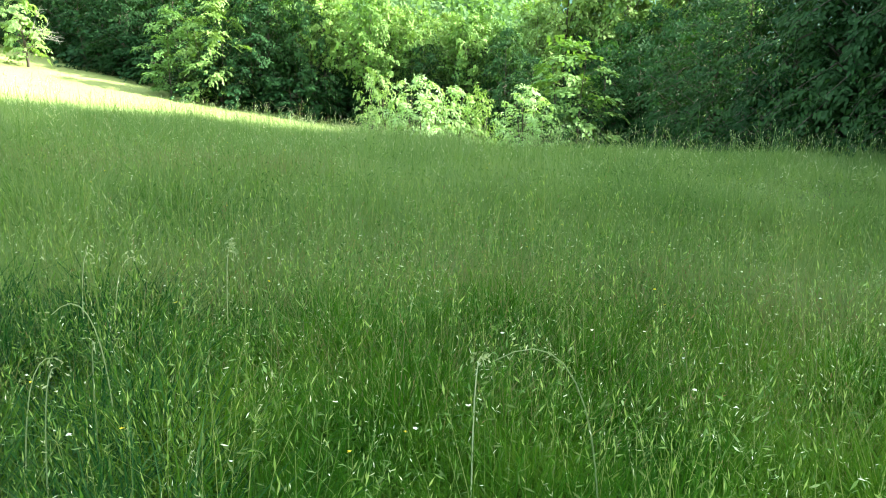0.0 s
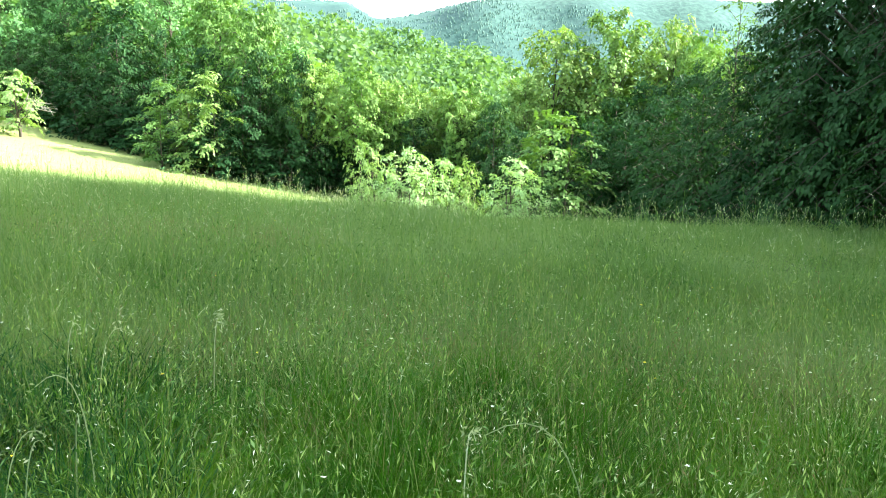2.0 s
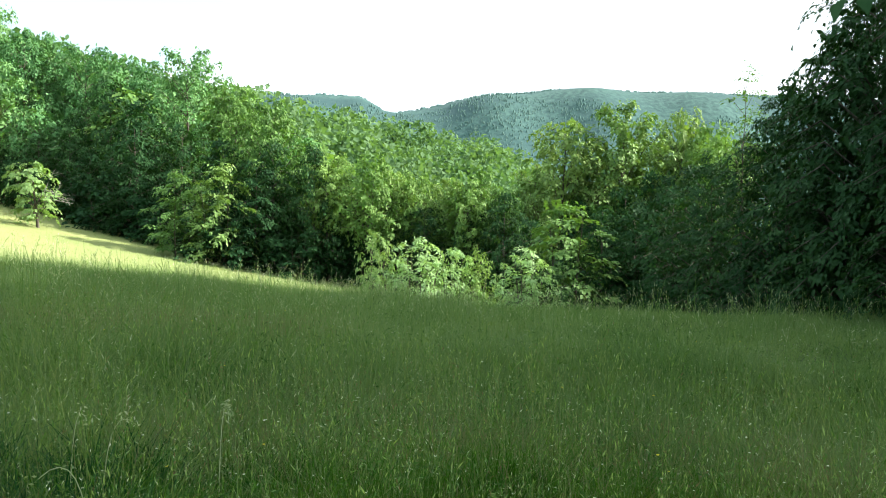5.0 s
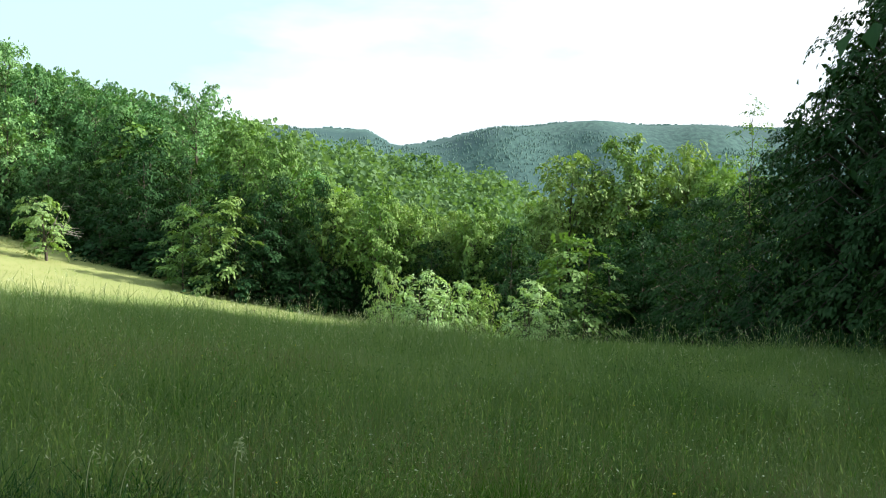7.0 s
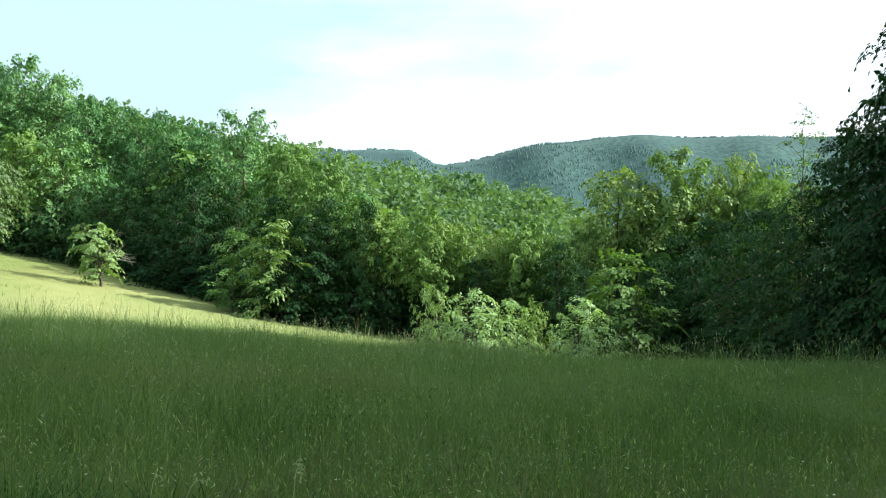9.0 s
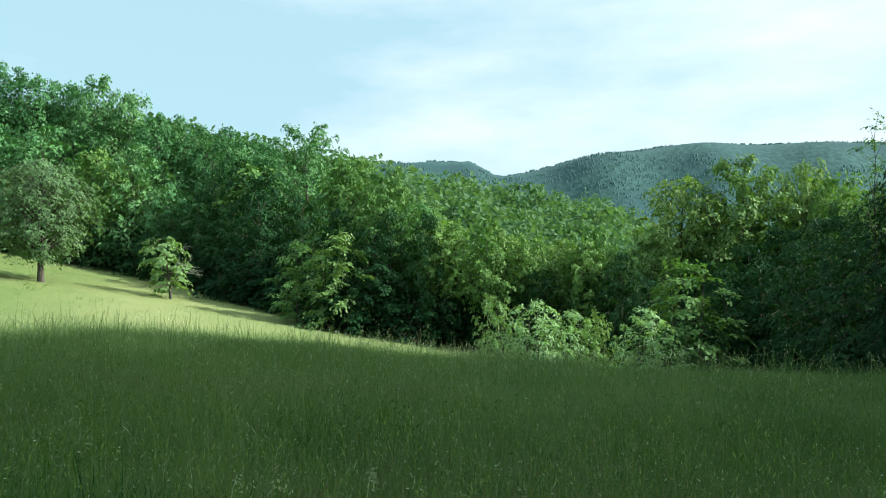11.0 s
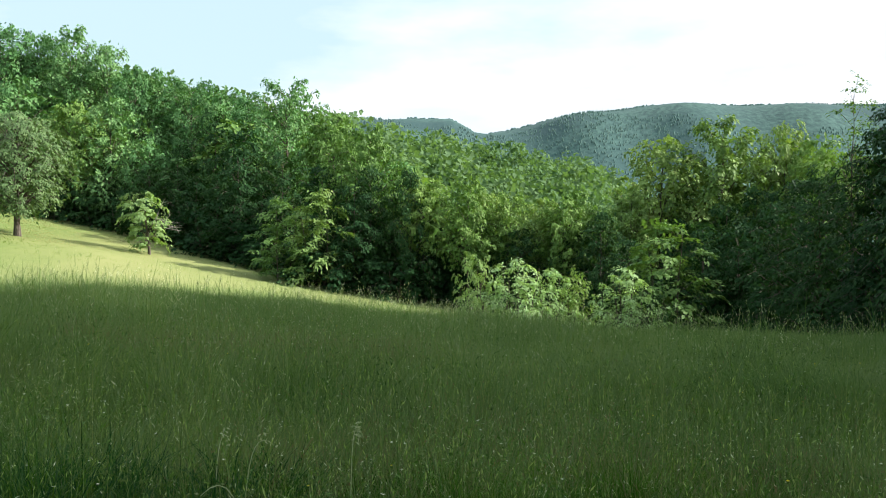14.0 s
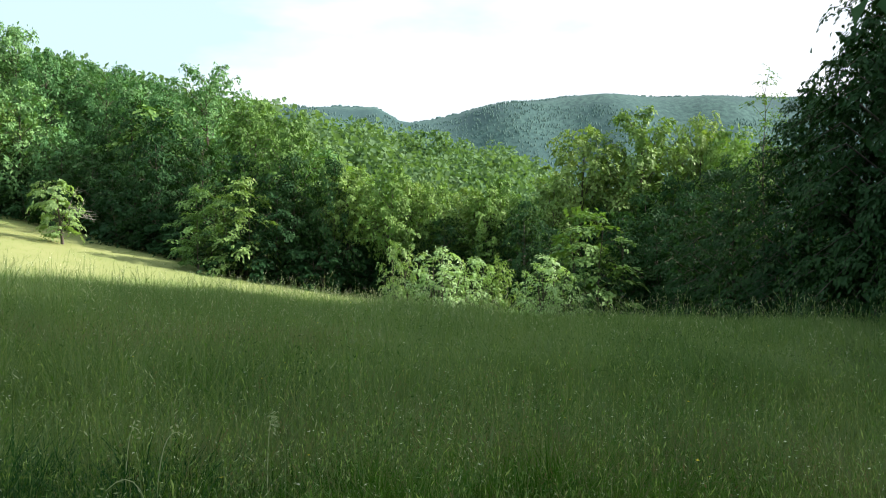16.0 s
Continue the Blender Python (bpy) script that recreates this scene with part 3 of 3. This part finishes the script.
plum = make_tree("plum_tree", 9, 2.9, 1.15, 0.12, 2800, 0.125, M_PLUM, "small leaning fruit tree with fresh green leaves and bare dead branches", trunk_r=0.06, boughs=26, fans=3, lean=-0.16, droop=0.9, uneven=0.35, dense=0.8, inner=0.04, rise=0.2, shape=(0.25, 0.45))
plum.matrix_basis = place(plum, -25.2, 46, 1.1, 0.0)
dead = Soup()
for k in range(7):
    p = np.array([0.35, -0.2, 1.15 + 0.09 * k])
    line = [p]
    d = np.array([0.9, rng.uniform(-0.5, 0.5), rng.uniform(-0.7, 1.1)])
    for j in range(4):
        d = d + rng.normal(0, 0.4, 3)
        line.append(line[-1] + 0.32 * d / np.linalg.norm(d))
    dead.add(*tube(line, np.linspace(0.026, 0.008, 5), 5))
    for j in (2, 3):
        e = line[j] + rng.normal(0, 0.17, 3) + [0.12, 0, 0.1]
        dead.add(*tube([line[j], (line[j] + e) / 2 + [0, 0, 0.03], e], [0.013, 0.009, 0.005], 4))
solid("dead_branch", *dead.done(), M_DEADWOOD, plum, True)["label"] = "bare grey dead branches"

# sallow bushes in front of the hedge
BUSH = dict(radius=1.25, low=-0.12, leaves=4600, leaf=0.125, mat=M_WILLOW, boughs=44, fans=4, curl=0.6, droop=0.05, rise=1.3, shape=(0.12, 0.4), uneven=0.24, stems=4, trunk_r=0.03, category="bush", narrow=0.4, dense=0.8)
for seed, az, dist, h, wide, mat, text in (
        (91, -4.3, 31.5, 2.9, 0.62, M_PLUM, "upright yellow-green willow bush at the brow of the meadow"),
        (92, -1.6, 31, 2.75, 1.15, M_WILLOW, "pale grey-green sallow bush, rounded and sunlit, beside the hedge"),
        (93, 0.6, 31.5, 2.6, 0.9, M_WILLOW, "pale grey-green sallow bush with loose outline, sunlit"),
        (94, 2.4, 32, 2.6, 0.65, M_HAZEL, "thin green willow bush between two paler sallow bushes"),
        (95, 5.6, 30.5, 2.65, 1.05, M_WILLOW, "pale sunlit sallow bush in front of the dark hedge"),
        (96, 7.2, 31.5, 2.1, 0.9, M_SHADE, "low dark green bush beside the pale sallow")):
    bush = make_tree("willow_bush", seed, 2.7, label=text, **dict(BUSH, mat=mat))
    bush.matrix_basis = place(bush, az, dist, h / 2.7, seed, wide=wide)

# low thicket under the trees, its dark leaf tone standing for shade
THICKET = dict(radius=1.5, low=-0.12, leaves=1500, leaf=0.17, mat=M_SHADE, boughs=26, fans=4, curl=0.4, droop=0.3, stems=3, shape=(0.15, 0.45), trunk_r=0.03, category="bush", label="low bramble and hazel thicket under the trees, leaves toned dark for shade")
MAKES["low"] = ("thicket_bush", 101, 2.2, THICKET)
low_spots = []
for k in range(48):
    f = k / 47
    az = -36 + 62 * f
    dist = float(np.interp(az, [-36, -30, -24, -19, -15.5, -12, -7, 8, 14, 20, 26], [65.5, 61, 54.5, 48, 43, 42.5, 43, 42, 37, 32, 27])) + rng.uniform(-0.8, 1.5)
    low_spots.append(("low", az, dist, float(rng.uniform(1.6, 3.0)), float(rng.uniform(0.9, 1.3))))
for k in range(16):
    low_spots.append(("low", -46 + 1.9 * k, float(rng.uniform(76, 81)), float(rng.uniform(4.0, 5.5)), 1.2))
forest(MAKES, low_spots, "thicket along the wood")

# thin young tree that rises out of the dark wood's edge
shoot = make_tree("ash_sapling", 113, 9.2, 0.75, 0.45, 1100, 0.10, M_HAZEL, "thin young ash with a sparse leafy top above the thicket", boughs=22, fans=3, trunk_r=0.05, droop=0.1, rise=1.2, category="sapling", dense=0.8)
shoot.matrix_basis = place(shoot, 19.3, 30.5, 1.0)


# meadow grass
VIEW = (-42.0, 37.0)


def scatter(n, r1, r2, az1=VIEW[0], az2=VIEW[1]):
    r = np.sqrt(rng.uniform(r1 * r1, r2 * r2, n))
    a = np.radians(rng.uniform(az1, az2, n))
    return r * np.sin(a), r * np.cos(a)


def tuft(x, y):
    """Height of the sward, which varies in soft patches."""
    return 1 + 0.15 * np.sin(0.9 * x + 0.5 * y) * np.sin(0.7 * y - 0.4 * x + 1) + 0.09 * np.sin(2.3 * x - 1.1 * y) + 0.22 * np.sin(4.1 * y + 1.7 * x) * np.sin(3.7 * x - 1.3 * y) + 0.18 * np.sin(7.3 * x + 2.9 * y) * np.sin(6.1 * y - 2.2 * x)


def blade_mesh(x, y, a, h, w, bend, segs, tilt=0.22):
    """Curved tapering blades that lean the way a, segs - 1 quads and a tip each."""
    n = len(x)
    z = ground_z(x, y)
    face = a + np.pi / 2 + rng.normal(0, 0.6, n)
    out = np.stack([np.cos(a), np.sin(a), np.zeros(n)], 1)
    side = np.stack([np.cos(face), np.sin(face), np.zeros(n)], 1)
    foot = np.stack([x, y, z - 0.02], 1)
    off = rng.normal(0, tilt, (n, 2)) * h[:, None]
    off = np.concatenate([off, np.zeros((n, 1))], 1)
    rows = []
    for k in range(segs):
        u = k / segs
        c = foot + off * u + out * (bend * h * u**2)[:, None] + np.array([0, 0, 1.0]) * (h * (u - 0.45 * bend * u**2))[:, None]
        ww = (w * (1 - 0.75 * u**1.5) * 0.5)[:, None]
        rows += [c - side * ww, c + side * ww]
    rows.append(foot + off + out * (bend * h)[:, None] + np.array([0, 0, 1.0]) * (h * (1 - 0.45 * bend))[:, None])
    m = 2 * segs + 1
    v = np.stack(rows, 1).reshape(-1, 3)
    t = []
    for k in range(segs - 1):
        t += [(2 * k, 2 * k + 1, 2 * k + 3), (2 * k, 2 * k + 3, 2 * k + 2)]
    t.append((2 * segs - 2, 2 * segs - 1, 2 * segs))
    t = (np.arange(n)[:, None, None] * m + np.array(t)[None]).reshape(-1, 3)
    return v, t


def sward(name, n, r1, r2, h, w, segs, label, mat=M_GRASS, az=VIEW, tall=True, per=12, spread=0.05, limp=1.0, where=None):
    """Blades in tufts that fan out from their middle."""
    x, y = scatter(n // per, r1, r2, *az)
    keep = tall_here(x, y) == (1 if tall else 0)
    if where is not None:
        keep &= where(x, y)
    x, y = x[keep], y[keep]
    th = rng.uniform(0.55, 1.12, len(x)) * (tuft(x, y) if tall else 1)
    x, y, th = np.repeat(x, per), np.repeat(y, per), np.repeat(th, per)
    a = rng.uniform(0, 2 * np.pi, len(x))
    d = np.abs(rng.normal(0, spread, len(x)))
    hh = h * th * rng.uniform(0.5, 1.1, len(x)) * (1 - 0.28 * smooth(17, 23, y) * tall)
    ww = w * rng.uniform(0.5, 1.4, len(x))
    bend = np.clip((rng.uniform(0.02, 0.75, len(x)) + d / spread * 0.12) * limp, 0.02, 1.15)
    ob = solid(name, *blade_mesh(x + d * np.cos(a), y + d * np.sin(a), a + rng.normal(0, 0.5, len(x)), hh, ww, bend, segs), mat)
    return tagged(ob, label, "grass", kind="stuff")


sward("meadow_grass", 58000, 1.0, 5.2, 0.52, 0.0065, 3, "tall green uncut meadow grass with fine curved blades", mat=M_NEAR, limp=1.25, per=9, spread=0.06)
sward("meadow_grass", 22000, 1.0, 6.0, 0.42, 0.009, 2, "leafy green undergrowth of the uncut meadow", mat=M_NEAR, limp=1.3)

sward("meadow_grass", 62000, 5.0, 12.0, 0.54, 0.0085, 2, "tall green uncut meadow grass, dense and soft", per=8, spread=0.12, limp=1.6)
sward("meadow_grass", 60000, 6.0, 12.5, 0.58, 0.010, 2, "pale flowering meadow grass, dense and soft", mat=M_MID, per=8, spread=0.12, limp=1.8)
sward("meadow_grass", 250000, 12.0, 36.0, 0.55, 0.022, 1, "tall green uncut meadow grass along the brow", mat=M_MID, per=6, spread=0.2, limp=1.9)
sward("meadow_grass", 80000, 0.6, 5.0, 0.58, 0.016, 1, "tall green uncut meadow grass", mat=M_NEAR, az=(VIEW[1], 360 + VIEW[0]))
sward("meadow_grass", 70000, 4.8, 16.0, 0.60, 0.036, 1, "tall green uncut meadow grass", az=(VIEW[1], 360 + VIEW[0]))
sward("mown_grass", 40000, 45.0, 63.0, 0.06, 0.075, 1, "pale straw of drying hay at the back of the mown slope", mat=M_STRAW, az=(-40, -25.5), tall=False, per=4, spread=0.25)
sward("mown_grass", 90000, 20.0, 75.0, 0.08, 0.035, 1, "short pale yellow-green mown grass on the sunny slope", mat=M_MOWN, az=(-48, 4), tall=False, per=4, spread=0.2)


M_TUFT = leafy("blue_green_blade", (0.010, 0.050, 0.013), (0.030, 0.10, 0.028), (0.11, 0.20, 0.060), 0.35, 0.5, 1.5, 1.5, 0.08, 1.2)
sward("coarse_grass", 14000, 2.0, 5.4, 0.60, 0.010, 3, "coarse dark blue-green grass in a tall tuft", mat=M_TUFT, az=(-48, -17), per=14, spread=0.06, limp=1.0)


def seed_stems(name, n, r1, r2, h, thick, spikes, length, label, mat_stem, mat_head, az=VIEW, spread=0.35, where=None):
    """Stalks with seed heads: a thin bent stem and a loose spike of little husks."""
    x, y = scatter(n, r1, r2, *az)
    keep = tall_here(x, y) == 1
    if where is not None:
        keep &= where(x, y)
    x, y = x[keep], y[keep]
    n = len(x)
    z = ground_z(x, y)
    hh = h * rng.uniform(0.6, 1.25, n) * tuft(x, y) * (1 - 0.22 * smooth(17, 23, y))
    a = rng.uniform(0, 2 * np.pi, n)
    bend = rng.uniform(0.05, 0.75, n) ** 1.4
    out = np.stack([np.cos(a), np.sin(a), np.zeros(n)], 1)
    foot = np.stack([x, y, z - 0.02], 1)
    up = np.array([0, 0, 1.0])
    at = lambda u: foot + out * (bend * hh * u**2)[:, None] + up * (hh * (u - 0.3 * bend * u**2))[:, None]
    face = rng.uniform(0, 2 * np.pi, n)
    side = np.stack([np.cos(face), np.sin(face), np.zeros(n)], 1) * thick * 0.5
    rows = [at(0.3) - side, at(0.3) + side, at(0.65) - side * 0.8, at(0.65) + side * 0.8, at(1.0) - side * 0.5, at(1.0) + side * 0.5]
    v = np.stack(rows, 1).reshape(-1, 3)
    t = (np.arange(n)[:, None, None] * 6 + np.array([(0, 1, 3), (0, 3, 2), (2, 3, 5), (2, 5, 4)])[None]).reshape(-1, 3)
    ob = tagged(solid(name, v, t, mat_stem), label, "grass", kind="stuff")
    u = np.tile(np.linspace(0.84, 1.02, spikes), (n, 1)) + rng.uniform(-0.02, 0.02, (n, spikes))
    base = (foot[:, None] + out[:, None] * (bend * hh)[:, None, None] * (u**2)[..., None] + up * (hh[:, None] * (u - 0.3 * bend[:, None] * u**2))[..., None]).reshape(-1, 3)
    m = len(base)
    tip = unit(rng.normal(size=(m, 3)) * spread + [0, 0, 0.75] + np.repeat(out, spikes, 0) * 0.3)
    nor = unit(rng.normal(size=(m, 3)))
    ln = length * rng.uniform(0.6, 1.4, m)
    v, t = leaf_soup(base, tip, nor, ln, ln * 0.17)
    tagged(solid("seed_heads", v, t, mat_head, ob), kind="stuff")
    return ob


seed_stems("flowering_grass", 260, 1.4, 6.0, 0.72, 0.0025, 12, 0.015, "flowering grass stalks with pale loose seed heads", M_STEM, M_SEED)
seed_stems("flowering_grass", 800, 5.5, 11.0, 0.68, 0.004, 7, 0.026, "flowering grass stalks with pale straw seed heads", M_STEM, M_SEED)
sward("flowering_grass", 60000, 4.5, 24.0, 0.77, 0.0095, 1, "pale flowering grass thick in the upper meadow", mat=M_PANICLE, az=(-42, 2), limp=1.3, per=6, spread=0.16)
sward("flowering_grass", 26000, 12.0, 36.0, 0.74, 0.011, 1, "pale flowering grass along the brow", mat=M_PANICLE, limp=1.2, per=6, spread=0.2)
seed_stems("flowering_grass", 800, 5.0, 22.0, 0.78, 0.006, 4, 0.04, "pale flowering grass thick in the upper meadow", M_STEM, M_SEED, az=(-42, -6))
seed_stems("flowering_grass", 3800, 13.0, 36.0, 0.75, 0.009, 3, 0.065, "flowering grass stalks standing along the brow", M_STEM, M_SEED)
seed_stems("spiked_grass", 2000, 1.3, 5.5, 0.56, 0.0022, 3, 0.034, "slender meadow grass stalks ending in short pale green spikes", M_STEM, M_SPIKE, spread=0.10)
seed_stems("spiked_grass", 2600, 5.0, 10.0, 0.62, 0.0034, 2, 0.045, "slender meadow grass stalks ending in short pale green spikes", M_STEM, M_SPIKE, spread=0.12)
rusty = lambda x, y: np.sin(0.55 * x + 0.3 * y) + np.sin(0.42 * y - 0.25 * x + 0.6) > 0.25
seed_stems("sorrel", 1500, 3.0, 15.0, 0.70, 0.004, 8, 0.022, "rusty brown seed heads of sorrel and dry grass in patches", M_STEM, M_RUST, where=rusty)
sward("dry_grass", 80000, 3.5, 14.0, 0.60, 0.0075, 1, "thin brownish dry grass standing in loose patches", mat=M_DRY, per=5, spread=0.18, limp=1.2, where=rusty)
# Brow heads take the palest husk tone: sunlight put into their colour.
sunny_brow = lambda x, y: (y > 21.5) & (x < 2)
seed_stems("flowering_grass", 1500, 20.0, 36.0, 0.74, 0.007, 3, 0.06, "pale grass heads along the edge of the mown slope, toned as sunlit", M_STEM, M_HUSK, az=(-44, 2), where=sunny_brow)
brow_strip = lambda x, y: np.abs(np.hypot(x, y) - 26) < 6
seed_stems("tall_weed", 130, 21.0, 33.0, 0.95, 0.010, 5, 0.07, "pale dry weed stalks standing above the grass at the wood's edge", M_SEED, M_SEED, az=(-13, 30), where=brow_strip)
seed_stems("tall_weed", 230, 20.0, 36.0, 0.95, 0.012, 5, 0.08, "tall dry brownish weed stalks with seed spikes at the wood's edge", M_STEM, M_BARK, az=(-13, 30), where=brow_strip)


def florets(name, n, r1, r2, h, size, mat, label):
    """Small open flowers on the sward: five petals each."""
    x, y = scatter(n, r1, r2)
    z = ground_z(x, y) + h * rng.uniform(0.75, 1.2, n) * tuft(x, y)
    c = np.repeat(np.stack([x, y, z], 1), 5, 0)
    a = np.tile(np.arange(5) * 1.2566, n) + np.repeat(rng.uniform(0, 6.28, n), 5)
    tip = unit(np.stack([np.cos(a), np.sin(a), rng.uniform(0.0, 0.7, 5 * n)], 1))
    s = np.repeat(size * rng.uniform(0.6, 1.3, n), 5)
    v, t = leaf_soup(c, tip, unit(rng.normal(size=(5 * n, 3)) * 0.2 + [0, 0, 1]), s, s * 0.8)
    return tagged(solid(name, v, t, mat), label, "flower", kind="stuff")


florets("white_meadow_flower", 620, 1.8, 14.0, 0.58, 0.0085, M_WHITE, "tiny white meadow flowers scattered in the grass")
florets("yellow_meadow_flower", 70, 1.5, 14.0, 0.56, 0.010, M_YELLOW, "tiny yellow buttercups scattered in the grass")

# loose small leaflets and husks on top of the sward, some coloured as lit
def flecks(name, n, r1, r2, low, high, length, mat, label, lay=0.8):
    x, y = scatter(n, r1, r2)
    b = np.stack([x, y, ground_z(x, y) + rng.uniform(low, high, n) * tuft(x, y)], 1)
    ln = length * rng.uniform(0.5, 1.5, n)
    v, t = leaf_soup(b, unit(rng.normal(size=b.shape) * [1, 1, lay]), unit(rng.normal(size=b.shape) * 0.6 + [0, 0, 1]), ln, ln * rng.uniform(0.1, 0.24, n))
    return tagged(solid(name, v, t, mat), label, "grass", kind="stuff")


flecks("meadow_herb", 14000, 1.2, 6.0, 0.36, 0.62, 0.03, M_GRASS, "small leaves and broken blades among the grass", lay=1.2)
flecks("meadow_herb", 9000, 6.0, 14.0, 0.38, 0.64, 0.045, M_GRASS, "small leaves and broken blades among the grass", lay=1.2)
flecks("grass_husk", 800, 4.5, 14.0, 0.58, 0.74, 0.024, M_HUSK, "pale husks and tiny flower heads on the sward", lay=0.8)
flecks("grass_husk", 2600, 1.5, 6.0, 0.5, 0.72, 0.016, M_HUSK, "pale husks and tiny flower heads on the sward", lay=1.0)
flecks("grass_husk", 7000, 1.2, 6.0, 0.44, 0.67, 0.027, M_LIT_TIP, "pale blade tips and husks on the sward, glint put into their colour", lay=1.2)
flecks("grass_husk", 1400, 5.0, 14.0, 0.5, 0.7, 0.036, M_LIT_TIP, "pale blade tips and husks on the sward, glint put into their colour", lay=1.4)


# far woods
def far_woods(name, n, r1, r2, az1, az2, high, mat, label, quads=0, sides=6, shape=((0.85, 0.3), (0.3, 0.6)), where=None):
    """Distant tree crowns: leaf clumps on the nearer hill, pointed or domed crowns on the far one."""
    x, y = scatter(n, r1, r2, az1, az2)
    if where is not None:
        keep = where(x, y)
        x, y, n = x[keep], y[keep], int(keep.sum())
    z = ground_z(x, y)
    h = high * rng.uniform(0.6, 1.25, n)
    soup = Soup()
    if quads:
        clumps, each = 9, quads // 9
        d = unit(rng.normal(size=(n * clumps, 3)) + [0, 0, 0.45])
        hc = np.repeat(h, clumps)
        cc = np.repeat(np.stack([x, y, z + h * 0.55], 1), clumps, 0) + d * hc[:, None] * [0.26, 0.26, 0.34]
        u = unit(rng.normal(size=(len(cc) * each, 3)) + [0, 0, 0.6])
        hh = np.repeat(hc, each)
        c = np.repeat(cc, each, 0) + u * hh[:, None] * [0.14, 0.14, 0.10] * rng.uniform(0.7, 1.15, (len(u), 1))
        s = hh * rng.uniform(0.055, 0.095, len(u))
        soup.add(*leaf_soup(c, unit(rng.normal(size=c.shape) + u * 0.3), unit(u + [0, 0, 0.5] + rng.normal(size=c.shape) * 0.12), s, s * 0.85))
        h = h * 0.62
    ang = np.linspace(0, 2 * np.pi, sides, endpoint=False)
    rows = [np.stack([x, y, z + h], 1)[:, None]]
    for lift, wide in shape:
        wd = wide * h[:, None] * rng.uniform(0.75, 1.3, (n, sides))
        rows.append(np.stack([x[:, None] + np.cos(ang) * wd, y[:, None] + np.sin(ang) * wd, (z + h * lift)[:, None] + rng.uniform(-0.06, 0.06, (n, sides)) * h[:, None]], -1))
    v = np.concatenate(rows, 1).reshape(-1, 3)
    t = []
    for s in range(sides):
        q = (s + 1) % sides
        t += [(0, 1 + s, 1 + q), (1 + s, 1 + sides + s, 1 + sides + q), (1 + s, 1 + sides + q, 1 + q)]
    t = (np.arange(n)[:, None, None] * (1 + 2 * sides) + np.array(t)[None]).reshape(-1, 3)
    soup.add(v, t)
    return tagged(solid(name, *soup.done(), mat, None, not quads), label, "woods", kind="stuff")


far_woods("hillside_woods", 1050, 120, 270, -34, 12, 12.5, M_SLOPE_HAZE, "light green broadleaved woods covering the near hillside", quads=96, shape=((0.8, 0.18), (0.2, 0.24)))
far_woods("far_broadleaf_woods", 4200, 1440, 1600, -18, 24, 3.4, M_FARLEAF_HAZE, "broadleaved woods along the far ridge, haze in their blue-green tone", sides=5, shape=((0.85, 0.5), (-0.5, 1.2)))
far_woods("far_conifer_woods", 6500, 980, 1460, -18, 23, 3.4, M_FARFIR_HAZE, "conifer stands in patches on the far hill, haze in their blue-green tone", sides=4, shape=((0.5, 0.2), (-0.2, 0.34)), where=lambda x, y: np.sin(x * 0.013 + 0.6) + np.sin(y * 0.017 + x * 0.006) > 0.0)
far_woods("far_broadleaf_woods", 1800, 560, 1000, -40, 40, 8, M_FARLEAF_HAZE, "broadleaved woods on the valley sides, haze in their blue-green tone", sides=5, shape=((0.82, 0.34), (-0.5, 0.85)))


# bent flowering stalks that stand out of the sward
def stalk(x, y, top, reach, az, heads, size, label, mat=M_SEED):
    """One arching stalk with a nodding tuft of husks."""
    z = float(ground_z(x, y))
    u = np.linspace(0, 1, 12)
    d = np.array([math.sin(radians(az)), math.cos(radians(az)), 0])
    pts = np.array([x, y, z]) + d * (reach * u**2.2)[:, None] + np.array([0, 0, 1.0]) * (top * np.sin(u * 1.9) / math.sin(1.57))[:, None]
    ob = solid("grass_stalk", *tube(pts, np.linspace(0.0032, 0.0016, 12), 4), M_SEED, None, True)
    k = rng.choice(4, heads) + 8
    base = pts[np.minimum(k, 11)] + rng.normal(0, 0.02, (heads, 3))
    ln = size * rng.uniform(0.6, 1.4, heads)
    v, t = leaf_soup(base, unit(rng.normal(size=(heads, 3)) * 0.6 + d * 0.6), unit(rng.normal(size=(heads, 3))), ln, ln * 0.35)
    tagged(solid("seed_head", v, t, mat, ob), kind="stuff")
    return tagged(ob, label, "grass stalk", "arching stalks")


stalk(0.52, 2.60, 0.80, -0.36, 90, 14, 0.022, "long pale grass stalk arching over the meadow sward")
stalk(0.10, 2.70, 0.72, 0.05, 60, 30, 0.024, "pale bushy grass panicle standing in the meadow")
stalk(-1.20, 4.65, 0.60, 0.05, 60, 44, 0.028, "pale bushy grass panicle standing in the meadow")
stalk(-1.86, 4.30, 0.62, 0.08, 80, 16, 0.024, "pale upright grass stalk standing above the sward")
stalk(-1.72, 4.36, 0.58, 0.16, 70, 16, 0.024, "pale leaning grass stalk standing above the sward")
for k in range(4):
    stalk(-1.35 + 0.12 * rng.normal(), 2.9 + 0.3 * rng.normal(), rng.uniform(0.6, 0.78), rng.uniform(0.08, 0.25), rng.uniform(0, 360), 14, 0.02, "tall pale grass stalk in a bluish tuft")
